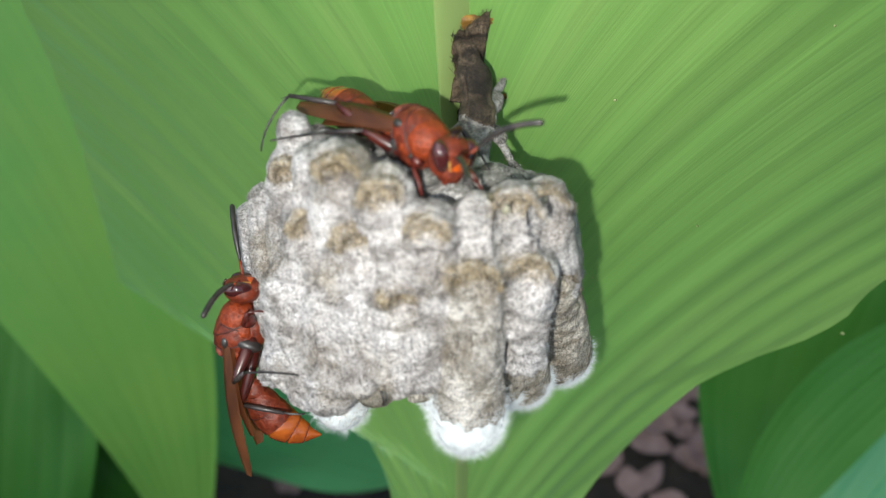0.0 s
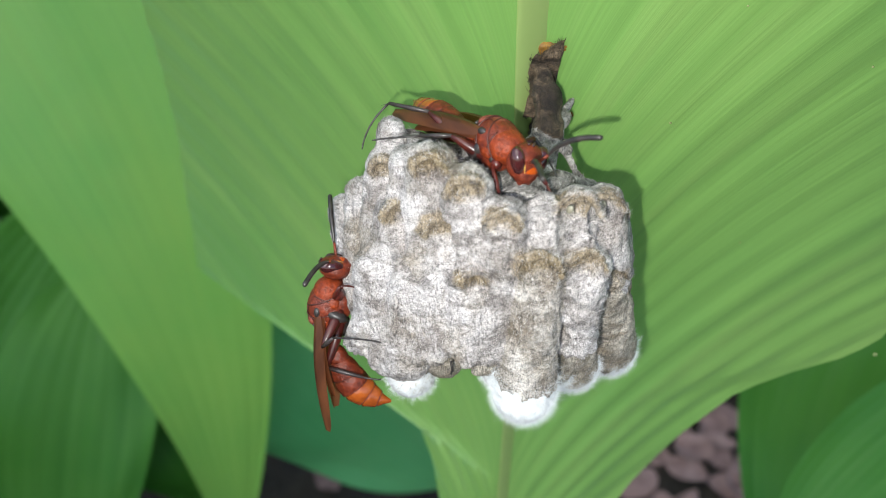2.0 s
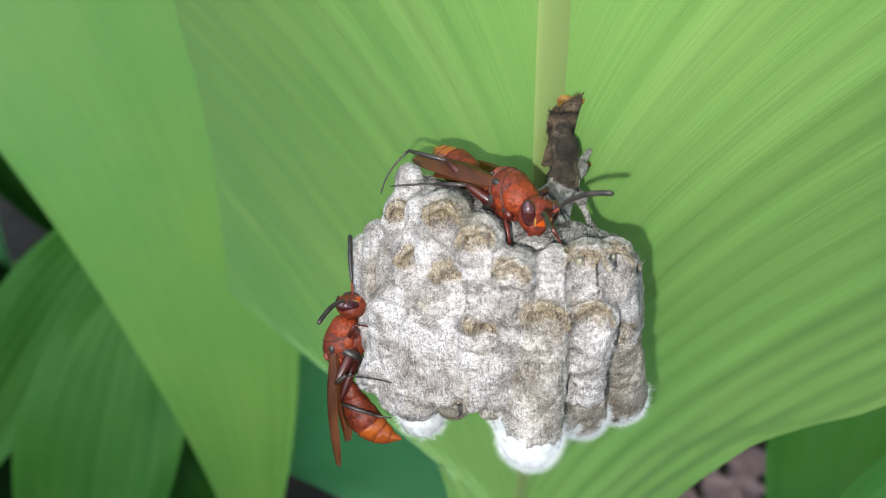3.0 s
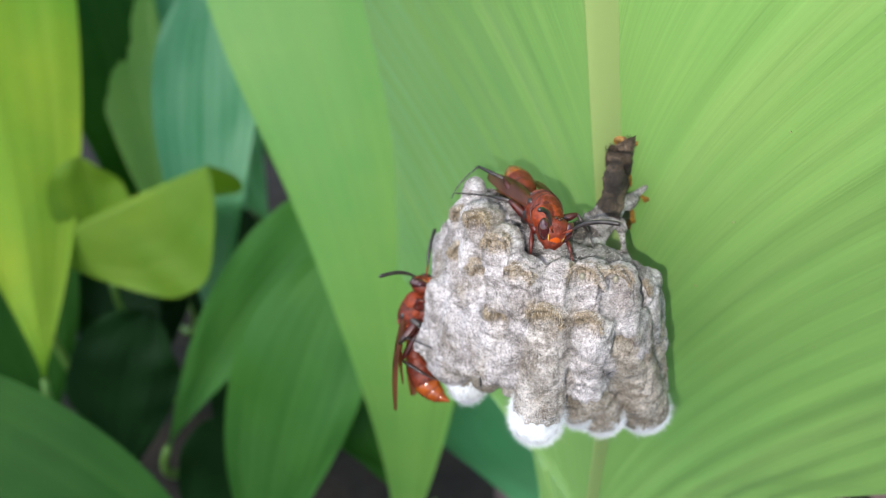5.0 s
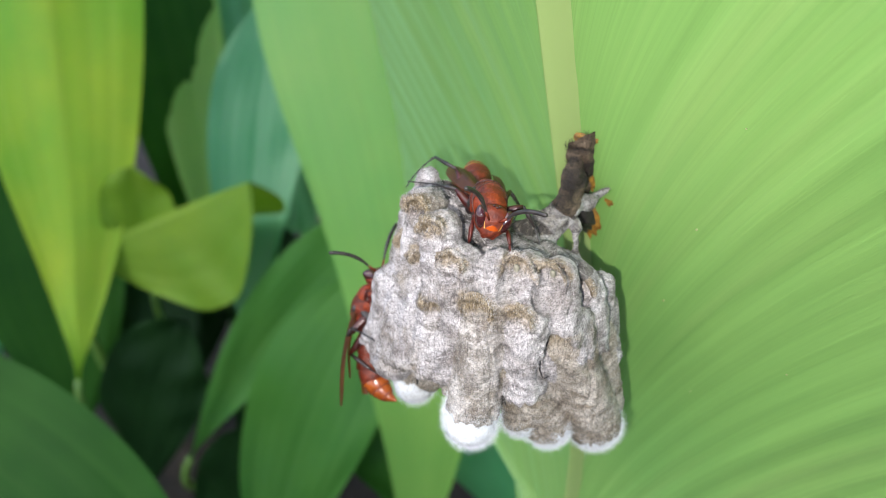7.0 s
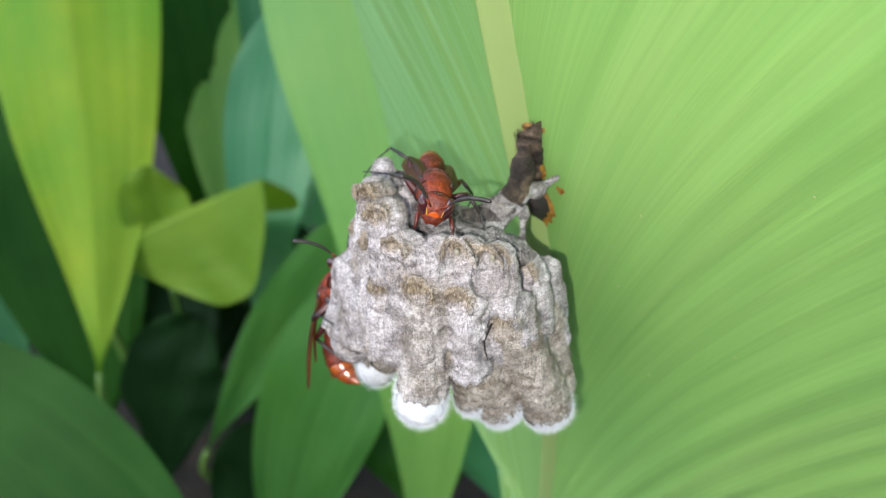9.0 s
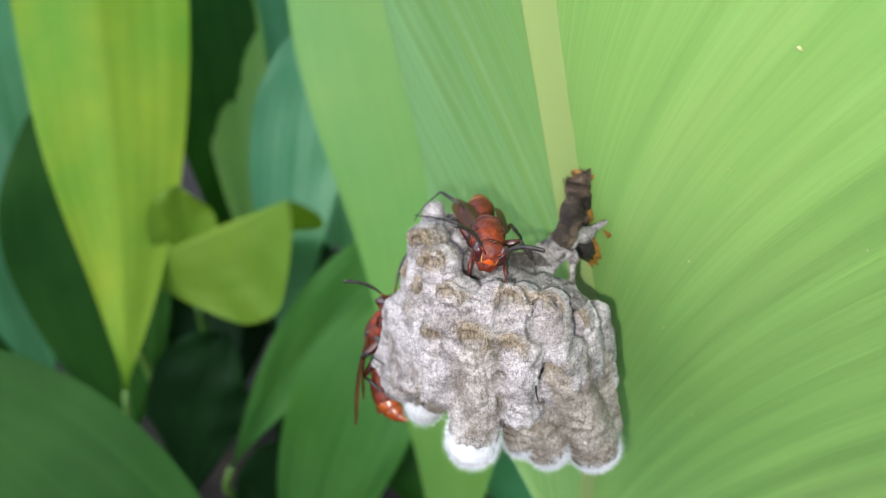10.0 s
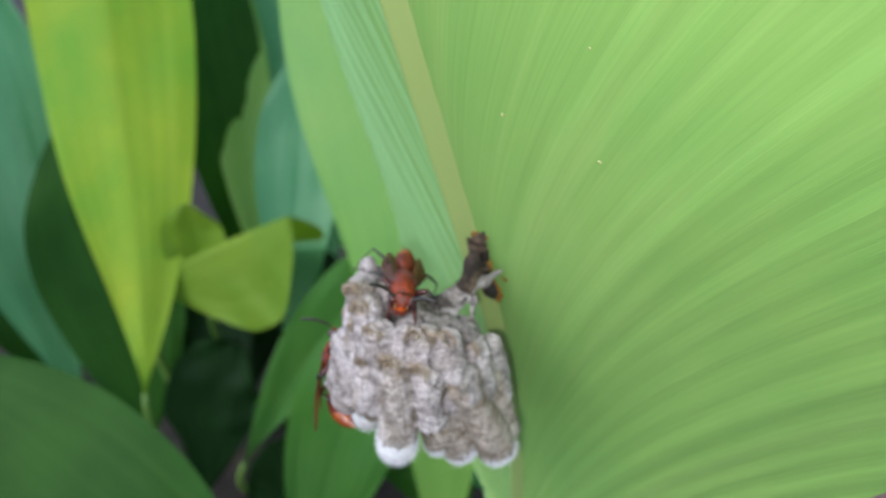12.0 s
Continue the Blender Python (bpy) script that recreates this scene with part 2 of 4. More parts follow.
def sweep(bm, points, radii, sides=8, flat=1.0):
    """A round rod along points, closed at both ends."""
    points = [Vector(p) for p in points]
    rows, side = [], None
    for i, p in enumerate(points):
        way = (points[min(i + 1, len(points) - 1)] - points[max(i - 1, 0)]).normalized()
        side = (way.orthogonal() if side is None else side - way * side.dot(way)).normalized()
        up = way.cross(side)
        r = radii[i]
        rows.append([bm.verts.new(p + side * (r * math.cos(a)) + up * (r * flat * math.sin(a)))
                     for a in (2 * math.pi * k / sides for k in range(sides))])
    grid_faces(bm, rows, True)
    bm.faces.new(rows[0][::-1])
    bm.faces.new(rows[-1])


def blob(bm, centre, size, turn=(0, 0, 0), seg=16, rough=0.0, grain=600.0):
    """An ellipsoid with half-axes size, slightly uneven."""
    m = pose(*centre, *turn) @ Matrix.Diagonal((*size, 1))
    made = bmesh.ops.create_uvsphere(bm, u_segments=seg, v_segments=max(8, seg * 2 // 3), radius=1, matrix=m)
    if rough:
        for v in made["verts"]:
            v.co += (v.co - Vector(centre)).normalized() * noise.noise(v.co * grain) * rough


def bend(a, b, c, n):
    """n + 1 points of the curve from a to c drawn towards b."""
    a, b, c = Vector(a), Vector(b), Vector(c)
    return [(1 - t) ** 2 * a + 2 * t * (1 - t) * b + t * t * c for t in (i / n for i in range(n + 1))]


def rough_at(p, amount):
    """Uneven paper relief at a place."""
    q = Vector((p.x, p.y, p.z * 1.6))
    return amount * (noise.noise(q * 230) * 0.9 + noise.noise(q * 620) * 0.5 + noise.noise(q * 1500) * 0.25)


# ---- the ground ----
def ground_height(x, y):
    near = max(0.0, 1 - math.hypot(x, y - 0.5) / 8)
    return near * (0.02 * noise.noise((x * 3, y * 3, 0)) + 0.008 * noise.noise((x * 14, y * 14, 5)))


def build_ground():
    bm = bmesh.new()
    steps = [0, 0.05, 0.1, 0.16, 0.22, 0.3, 0.4, 0.5, 0.62, 0.75, 0.9, 1.1, 1.4, 1.8, 2.4, 3.2, 4.5, 7, 12, 30, 90, 300, 1200]
    xs = sorted({s * v for v in steps for s in (-1, 1)})
    rows = [[bm.verts.new((x, 0.5 + y, ground_height(x, 0.5 + y))) for x in xs] for y in xs]
    grid_faces(bm, rows)
    tagged(part("ground", bm, SOIL), "brown soil ground strewn with dry litter", "ground", kind="structure")


build_ground()


# ---- leaves ----
def curve_at(table, z):
    """A smooth value at z from a short table of (z, value)."""
    zs, vs = zip(*table)
    return float(np.interp(z, zs, vs))


MIDRIB_FOOT, MIDRIB_TIP = 0.02, 1.0
RIGHT_WIDTH = [(0.02, 0.004), (0.2, 0.018), (0.34, 0.034), (0.366, 0.044), (0.390, 0.056), (0.410, 0.070), (0.417, 0.082), (0.424, 0.096), (0.431, 0.103), (0.442, 0.106), (0.471, 0.128), (0.55, 0.142), (0.65, 0.155), (0.8, 0.13), (1.0, 0.03)]
LEFT_WIDTH = [(0.02, 0.004), (0.25, 0.012), (0.342, 0.024), (0.364, 0.028), (0.378, 0.034), (0.383, 0.055), (0.388, 0.110), (0.393, 0.142), (0.402, 0.150), (0.44, 0.146), (0.51, 0.132), (0.6, 0.118), (0.7, 0.107), (0.85, 0.08), (1.0, 0.03)]


def midrib_at(z):
    """The midrib leans towards the viewer at the top and hangs upright lower down."""
    low = min(max(0.51 - z, 0.0), 0.113)
    return Vector((-0.0018 + 0.11 * (z - 0.527), 0.1253 - 0.34 * (max(z, 0.397) - 0.527) - 1.5 * low ** 2 + 0.12 * max(0.0, z - 0.51) ** 2, z))


def vein_rise(wide):
    """How far a vein climbs while it runs that far out from the midrib."""
    return 0.6 * max(wide, 0.0) ** 0.52


def build_main_leaf():
    """The broad leaf that bears the nest: folded along its midrib, corrugated by its veins."""
    thing = tagged(new("leaf"), "broad fresh green leaf with fine parallel veins bearing the wasp nest", "leaf", "leaves")
    for side, widths, back in ((1, RIGHT_WIDTH, 0.10), (-1, LEFT_WIDTH, 0.48)):
        bm = bmesh.new()
        rows, uvs = [], []
        for i in range(281):
            zc = -0.02 + (MIDRIB_TIP + 0.02) * i / 280
            reach = 0.004
            for _ in range(40):
                reach += 0.25 * (curve_at(widths, zc + 0.1 * reach ** 0.6) - reach)
            row, uv = [], []
            for j in range(57):
                s = (j / 56) ** 1.4
                wide = reach * s
                z = zc + 0.1 * wide ** 0.6
                vein = z - vein_rise(wide)
                p = midrib_at(z)
                groove = (0.00042 * math.sin(vein * 460 + 0.9 * math.sin(vein * 90)) + 0.0008 * noise.noise((vein * 55, s * 0.6, side))) * min(1, s * 5)
                p += Vector((side * wide, back * wide - 0.0025 * math.sin(math.pi * s) + groove + 0.004 * s * noise.noise((z * 7, s * 2, side)), 0))
                row.append(bm.verts.new(p))
                uv.append((vein, s))
            rows.append(row)
            uvs.append(uv)
        grid_faces(bm, rows, uv=uvs)
        part("blade", bm, LEAF_MAIN, thing)
    bm = bmesh.new()
    zs = [MIDRIB_FOOT - 0.03 + (MIDRIB_TIP - MIDRIB_FOOT) * i / 60 for i in range(61)]
    sweep(bm, [midrib_at(z) + Vector((0.0022, -0.0001, 0)) for z in zs], [0.0040 + 0.0018 * min(1, max(0, (z - 0.44) / 0.07)) - 0.002 * max(0, z - 0.6) for z in zs], 20, 0.15)
    part("midrib", bm, LEAF_RIB, thing, "pale yellow-green midrib")
    # dry specks; the one at (0.0897, 0.4273) is a glint painted as a pale dot
    for x, z, r in ((0.018, 0.484, 0.0005), (0.028, 0.508, 0.0006), (0.055, 0.561, 0.0009), (0.030, 0.572, 0.0008), (0.048, 0.470, 0.0005), (0.040, 0.535, 0.0004), (0.066, 0.52, 0.0005), (0.024, 0.455, 0.0004), (0.0897, 0.4273, 0.0008), (0.083, 0.545, 0.0006), (0.060, 0.590, 0.0006)):
        bm = bmesh.new()
        blob(bm, (x, midrib_at(z).y + 0.10 * (x - midrib_at(z).x) - 0.0022, z), (r * 0.65, r * 0.3, r * 0.65), (18, 0, 0), 10, r * 0.3, 900.0)
        part("speck", bm, SPECK, thing, "tiny pale dry speck or painted glint")
    return thing


build_main_leaf()


def build_leaf(label, mat, foot, middle, tip, wide, face, fold=0.15, fullest=0.55, wave=0.01, seed=0, cup=0.0):
    """A long leaf on its stalk: the midrib bends from foot over middle to tip; face: the way its upper side looks."""
    thing = tagged(new("leaf"), label, "leaf", "leaves")
    foot, middle, tip, face = Vector(foot), Vector(middle), Vector(tip), Vector(face).normalized()
    n, half = 44, 12
    spine = bend(foot, 2 * middle - (foot + tip) / 2, tip, n)
    bm = bmesh.new()
    rows, uvs = [], []
    for i, c in enumerate(spine):
        u = i / n
        way = (spine[min(i + 1, n)] - spine[max(i - 1, 0)]).normalized()
        across = way.cross(face).normalized()
        up = across.cross(way).normalized()
        e = math.log(0.5) / math.log(fullest)
        w = wide * max(0.012, math.sin(math.pi * min(1, max(0, u)) ** e) ** 0.8)
        row, uv = [], []
        for j in range(-half, half + 1):
            s = j / half
            a = abs(s)
            lift = fold * a * w + cup * w * s * s + wave * a * noise.noise((u * 5 + seed, s * 1.5, seed * 1.7)) + 0.0007 * math.sin(j * 2.3)
            row.append(bm.verts.new(c + across * (w * s) + way * (0.5 * w * a) + up * lift))
            uv.append((0.5 + 0.5 * s, u))
        rows.append(row)
        uvs.append(uv)
    grid_faces(bm, rows, uv=uvs)
    part("blade", bm, mat, thing)
    bm = bmesh.new()
    sweep(bm, [c + face * -0.0012 for c in spine], [0.0016 - 0.0013 * i / n for i in range(n + 1)], 8)
    part("midrib", bm, mat, thing)
    bm = bmesh.new()
    root = Vector((foot.x - 0.1 * face.x, foot.y - 0.1 * face.y, ground_height(foot.x, foot.y) - 0.01))
    low = spine[0] - (spine[1] - spine[0]).normalized() * 0.06
    if low.z > root.z + 0.01:
        sweep(bm, bend(root, low, spine[0], 12), [0.006 - 0.0025 * i / 12 for i in range(13)], 8)
        part("stalk", bm, RIB, thing)
    else:
        bm.free()
    return thing


def build_foliage():
    # the light leaf close behind the nest's leaf
    build_leaf("large light green leaf behind the nest", LEAF_LIGHT, (-0.272, 0.285, 0.04), (-0.269, 0.325, 0.415), (-0.50, 0.43, 0.72), 0.096, (0.25, -1, 0.15), 0.10, 0.64, 0.006, 1)
    build_leaf("tall yellow-green sunlit leaf with dark midrib line", LEAF_YELLOW, (-0.60, 0.185, 0.19), (-0.69, 0.27, 0.46), (-0.825, 0.38, 0.95), 0.092, (0.75, -0.6, 0.1), -0.18, 0.62, 0.012, 2)
    build_leaf("short drooping folded yellow-green leaf", LEAF_OLIVE, (-0.675, 0.245, 0.284), (-0.580, 0.290, 0.330), (-0.476, 0.33, 0.372), 0.066, (0.25, -0.3, 0.9), -1.3, 0.52, 0.012, 3)
    build_leaf("small upright yellow-green leaf", LEAF_OLIVE, (-0.630, 0.29, 0.233), (-0.618, 0.29, 0.312), (-0.603, 0.285, 0.377), 0.038, (0.7, -0.7, 0.2), 0.2, 0.5, 0.01, 31)
    build_leaf("bluish green leaf with pale sheen", LEAF_BLUE, (-0.545, 0.34, 0.16), (-0.61, 0.43, 0.355), (-0.655, 0.525, 0.51), 0.055, (0.7, -0.7, 0.3), 0.1, 0.55, 0.01, 4)
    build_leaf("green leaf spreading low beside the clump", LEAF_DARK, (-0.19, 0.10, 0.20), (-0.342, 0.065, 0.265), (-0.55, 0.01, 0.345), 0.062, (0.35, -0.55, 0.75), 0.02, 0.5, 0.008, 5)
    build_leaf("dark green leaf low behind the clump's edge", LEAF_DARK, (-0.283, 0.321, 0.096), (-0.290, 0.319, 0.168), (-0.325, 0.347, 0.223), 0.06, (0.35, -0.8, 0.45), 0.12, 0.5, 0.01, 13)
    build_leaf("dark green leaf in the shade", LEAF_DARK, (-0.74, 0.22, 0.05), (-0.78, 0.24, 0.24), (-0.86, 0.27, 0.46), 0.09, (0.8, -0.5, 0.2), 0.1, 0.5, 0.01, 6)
    build_leaf("slender green leaf on a long stalk", LEAF_MID, (-0.52, 0.24, 0.10), (-0.455, 0.32, 0.235), (-0.37, 0.42, 0.345), 0.04, (0.6, -0.7, 0.3), 0.15, 0.6, 0.006, 7)
    build_leaf("broad mid green leaf low in the clump", LEAF_MID, (-0.36, 0.21, 0.06), (-0.35, 0.27, 0.20), (-0.335, 0.36, 0.315), 0.055, (0.5, -0.8, 0.2), 0.1, 0.5, 0.008, 8)
    build_leaf("tall narrow green leaf in the clump", LEAF_LIGHT, (-0.68, 0.40, 0.18), (-0.79, 0.47, 0.42), (-0.90, 0.54, 0.75), 0.05, (0.7, -0.7, 0.1), 0.15, 0.55, 0.01, 32)
    build_leaf("tall bluish leaf in the clump", LEAF_BLUE, (-0.66, 0.48, 0.15), (-0.79, 0.56, 0.45), (-0.88, 0.62, 0.80), 0.075, (0.7, -0.7, 0.1), 0.15, 0.55, 0.01, 33)
    build_leaf("bluish leaf low under the nest", LEAF_BLUE, (-0.10, 0.42, 0.04), (-0.16, 0.37, 0.18), (-0.22, 0.33, 0.34), 0.085, (0.25, -1, 0.4), 0.1, 0.5, 0.01, 9)
    build_leaf("mid green leaf behind the nest's leaf", LEAF_MID, (0.128, 0.30, 0.09), (0.150, 0.37, 0.235), (0.215, 0.43, 0.40), 0.055, (-0.2, -1, 0.3), 0.1, 0.55, 0.01, 10)
    build_leaf("arching green leaf near the ground", LEAF_MID, (0.098, 0.225, 0.19), (0.150, 0.292, 0.250), (0.26, 0.345, 0.30), 0.024, (-0.1, -0.9, 0.5), 0.1, 0.5, 0.006, 11)
    build_leaf("bluish leaf near the ground", LEAF_BLUE, (0.153, 0.263, 0.12), (0.198, 0.328, 0.185), (0.31, 0.395, 0.22), 0.036, (-0.2, -0.9, 0.5), 0.1, 0.5, 0.006, 12)
    # low leaves in the clump's hollow, its shade painted into their green
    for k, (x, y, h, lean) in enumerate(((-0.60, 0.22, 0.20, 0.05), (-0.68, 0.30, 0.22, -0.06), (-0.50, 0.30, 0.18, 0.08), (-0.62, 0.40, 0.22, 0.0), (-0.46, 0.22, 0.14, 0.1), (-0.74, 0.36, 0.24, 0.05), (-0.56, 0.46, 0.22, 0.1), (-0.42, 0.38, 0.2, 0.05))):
        build_leaf("low green leaf with deep shade put into its colour", LEAF_SHADED, (x, y, 0.03), (x + lean * 0.4, y + 0.02, 0.03 + h * 0.55), (x + lean, y + 0.06, 0.03 + h), 0.055, (0.6, -0.8, 0.3), 0.1, 0.5, 0.012, 50 + k)
    # the clump further back
    rng = random.Random(5)
    for k in range(46):
        x = -1.25 + 1.6 * rng.random()
        y = 0.55 + 0.75 * rng.random() + 0.25 * max(0, -x - 0.5)
        if x > 0.05:
            y += 0.35
        h = (0.25 + 0.35 * rng.random()) * (1 + 0.9 * max(0.0, y - 0.7))
        lean = rng.uniform(-0.18, 0.18)
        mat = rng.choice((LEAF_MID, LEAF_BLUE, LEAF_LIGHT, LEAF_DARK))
        build_leaf("green leaf of the clump behind", mat, (x, y, 0.08), (x + lean * 0.35, y - 0.03, 0.08 + h * 0.5), (x + lean, y - 0.02, 0.08 + h),
                   rng.uniform(0.06, 0.11), (0.5 + rng.uniform(-0.5, 0.4), -1, 0.2), 0.12, 0.55, 0.015, 20 + k)
    for k in range(14):
        x = -1.3 + 0.9 * rng.random()
        y = -0.15 + 0.6 * rng.random()
        if x > -0.85:
            x -= 0.35
        h = 0.4 + 0.4 * rng.random()
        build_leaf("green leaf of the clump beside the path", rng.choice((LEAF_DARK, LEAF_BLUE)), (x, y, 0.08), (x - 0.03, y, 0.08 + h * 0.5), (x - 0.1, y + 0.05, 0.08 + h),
                   rng.uniform(0.06, 0.1), (1, -0.3, 0.2), 0.12, 0.55, 0.015, 80 + k)


build_foliage()


def build_litter():
    """Dry curled leaf scraps on the soil."""
    rng = random.Random(9)
    bm = bmesh.new()
    for _ in range(1700):
        spread = 0.22 if rng.random() < 0.8 else 0.45
        x, y = rng.gauss(0.34, spread), rng.gauss(0.75, spread * 1.2)
        turn, long, wide, curl = rng.uniform(0, 6.3), rng.uniform(0.02, 0.05), rng.uniform(0.009, 0.022), rng.uniform(-0.004, 0.006)
        rows = []
        for i in range(6):
            u = i / 5
            row = []
            for s in (-1, -0.5, 0, 0.5, 1):
                a, b = long * (u - 0.5), wide * s * math.sin(math.pi * (0.08 + 0.84 * u))
                z = ground_height(x, y) + 0.006 + curl * s * s + 0.003 * noise.noise((x * 90 + u * 3, s * 2, y * 90)) + 0.3 * curl * math.sin(u * 3)
                row.append(bm.verts.new((x + a * math.cos(turn) - b * math.sin(turn), y + a * math.sin(turn) + b * math.cos(turn), z)))
            rows.append(row)
        grid_faces(bm, rows)
    tagged(part("leaf_litter", bm, LITTER), "dry mauve-brown curled leaf litter on the soil", "leaf litter", kind="stuff")


build_litter()


# ---- the nest: paper tubes grown into one another ----
nest = tagged(new("wasp_nest"), "grey paper wasp nest of hanging tubes with white silk caps", "wasp nest")
STEP = 0.00042
LOW, HIGH = np.array((-0.050, 0.066, 0.450)), np.array((0.027, 0.134, 0.533))
OUTWARD = Vector((0.12, -0.95, 0.22)).normalized()
CELLS = []


def cell(top, foot, r_top, r_foot, kind="pale", cap=False, dent=0.0, deep=1.3):
    """A tube from top to foot. dent: size of the scooped mouth at its top against the tube's radius."""
    CELLS.append((np.array(top), np.array(foot), r_top, r_foot, kind, cap, dent, deep))


def lay_out_cells():
    # pale tubes of the front face, from the upper corner down
    cell((-0.0256, 0.1010, 0.5200), (-0.0272, 0.1000, 0.5080), 0.0030, 0.0036)
    cell((-0.0268, 0.0985, 0.5135), (-0.0290, 0.0940, 0.4960), 0.0040, 0.0046, dent=0.66)
    cell((-0.0149, 0.0895, 0.5184), (-0.0200, 0.0878, 0.5000), 0.0046, 0.0046, dent=0.68)
    cell((-0.0207, 0.0945, 0.5150), (-0.0250, 0.0905, 0.4960), 0.0044, 0.0048)
    cell((-0.0080, 0.0862, 0.5155), (-0.0096, 0.0850, 0.5000), 0.0047, 0.0048, dent=0.72)
    cell((-0.0230, 0.0930, 0.5065), (-0.0310, 0.0858, 0.4800), 0.0047, 0.0054, dent=0.66)
    cell((-0.0205, 0.0860, 0.4950), (-0.0225, 0.0820, 0.4800), 0.0046, 0.0050)
    cell((-0.0285, 0.0890, 0.4960), (-0.0265, 0.0840, 0.4790), 0.0048, 0.0052)
    cell((-0.0138, 0.0890, 0.5060), (-0.0172, 0.0818, 0.4830), 0.0048, 0.0050, dent=0.72)
    cell((-0.0075, 0.0850, 0.4985), (-0.0100, 0.0818, 0.4840), 0.0048, 0.0050, dent=0.62)
    cell((-0.0019, 0.0849, 0.5098), (-0.0056, 0.0838, 0.4825), 0.0047, 0.0046, dent=0.76)
    cell((0.0043, 0.0852, 0.5003), (0.0006, 0.0826, 0.4726), 0.0047, 0.0062, "mid", True, dent=0.86, deep=1.2)
    cell((0.0052, 0.0885, 0.5095), (0.0058, 0.0880, 0.5020), 0.0038, 0.0042)
    cell((0.0103, 0.0918, 0.5088), (0.0112, 0.0908, 0.4960), 0.0046, 0.0045, dent=0.86, deep=0.84)
    cell((0.0120, 0.0890, 0.4990), (0.0104, 0.0902, 0.4805), 0.0046, 0.0047, dent=0.84, deep=1.2)
    cell((0.0150, 0.0965, 0.5070), (0.0160, 0.0960, 0.4930), 0.0043, 0.0044, dent=0.84, deep=0.84)
    cell((-0.0400, 0.1075, 0.4985), (-0.0385, 0.1030, 0.4880), 0.0040, 0.0046)
    cell((-0.0335, 0.1030, 0.5050), (-0.0345, 0.0950, 0.4850), 0.0042, 0.0050)
    cell((0.0160, 0.1065, 0.5005), (0.0168, 0.1065, 0.4860), 0.0037, 0.0044, dent=0.75, deep=1.0)
    cell((0.0140, 0.1145, 0.4970), (0.0155, 0.1150, 0.4800), 0.0038, 0.0044)
    cell((0.0168, 0.1000, 0.4960), (0.0168, 0.1010, 0.4880), 0.0038, 0.0042)
    # older, browner tubes that hang lower
    cell((-0.0245, 0.0915, 0.4820), (-0.0248, 0.0902, 0.4684), 0.0050, 0.0054, "old", True)
    cell((-0.0170, 0.0868, 0.4850), (-0.0165, 0.0876, 0.4758), 0.0045, 0.0044, "old", dent=0.7, deep=1.1)
    cell((-0.0084, 0.0880, 0.4850), (-0.0078, 0.0885, 0.4765), 0.0046, 0.0044, "old")
    cell((-0.0060, 0.0905, 0.4800), (-0.0052, 0.0905, 0.4710), 0.0040, 0.0042, "old", True)
    cell((0.0060, 0.0950, 0.4850), (0.0086, 0.1008, 0.4650), 0.0054, 0.0058, "old", 2, 0.5)
    cell((0.0046, 0.0925, 0.4830), (0.0052, 0.0945, 0.4680), 0.0038, 0.0038, "old", 2)
    cell((0.0148, 0.1005, 0.4905), (0.0160, 0.1100, 0.4630), 0.0056, 0.0066, "old", 2, 0.75, 1.2)
    cell((0.0145, 0.1120, 0.4870), (0.0156, 0.1160, 0.4655), 0.0048, 0.0048, "old")
    cell((0.0060, 0.1070, 0.4860), (0.0080, 0.1085, 0.4665), 0.0052, 0.0050, "old")
    cell((-0.0050, 0.1030, 0.4860), (-0.0030, 0.1030, 0.4710), 0.0052, 0.0050, "old")
    cell((-0.0150, 0.1010, 0.4860), (-0.0140, 0.1010, 0.4720), 0.0054, 0.0050, "old")
    cell((-0.0240, 0.1020, 0.4870), (-0.0240, 0.1000, 0.4760), 0.0054, 0.0050, "old")
    # hidden inner and rear tubes
    cell((-0.0180, 0.0985, 0.5090), (-0.0200, 0.0960, 0.4880), 0.0070, 0.0090)
    cell((-0.0020, 0.0975, 0.5030), (-0.0040, 0.0945, 0.4880), 0.0070, 0.0080)
    cell((0.0085, 0.1030, 0.4990), (0.0085, 0.1020, 0.4850), 0.0070, 0.0080)
    cell((-0.0270, 0.1060, 0.5030), (-0.0280, 0.1020, 0.4870), 0.0068, 0.0080)
    cell((-0.0100, 0.1075, 0.5030), (-0.0100, 0.1070, 0.4860), 0.0080, 0.0085)
    cell((0.0040, 0.1120, 0.4990), (0.0050, 0.1120, 0.4800), 0.0060, 0.0060)
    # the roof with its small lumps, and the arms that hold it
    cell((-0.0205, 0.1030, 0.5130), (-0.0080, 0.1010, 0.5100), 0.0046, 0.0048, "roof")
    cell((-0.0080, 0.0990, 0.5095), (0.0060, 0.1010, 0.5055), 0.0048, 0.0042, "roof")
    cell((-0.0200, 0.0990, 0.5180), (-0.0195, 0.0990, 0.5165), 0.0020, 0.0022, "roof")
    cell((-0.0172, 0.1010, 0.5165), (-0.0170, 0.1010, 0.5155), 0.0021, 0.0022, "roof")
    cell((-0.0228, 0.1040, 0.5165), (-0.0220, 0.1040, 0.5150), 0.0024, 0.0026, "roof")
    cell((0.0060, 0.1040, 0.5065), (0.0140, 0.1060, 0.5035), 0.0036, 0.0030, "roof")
    cell((-0.0060, 0.1050, 0.5085), (0.0008, 0.1150, 0.5125), 0.0014, 0.0016, "arm")
    cell((-0.0030, 0.1050, 0.5080), (0.0020, 0.1160, 0.5130), 0.0016, 0.0018, "arm")
    cell((0.0000, 0.1050, 0.5070), (0.0026, 0.1165, 0.5130), 0.0018, 0.0018, "arm")
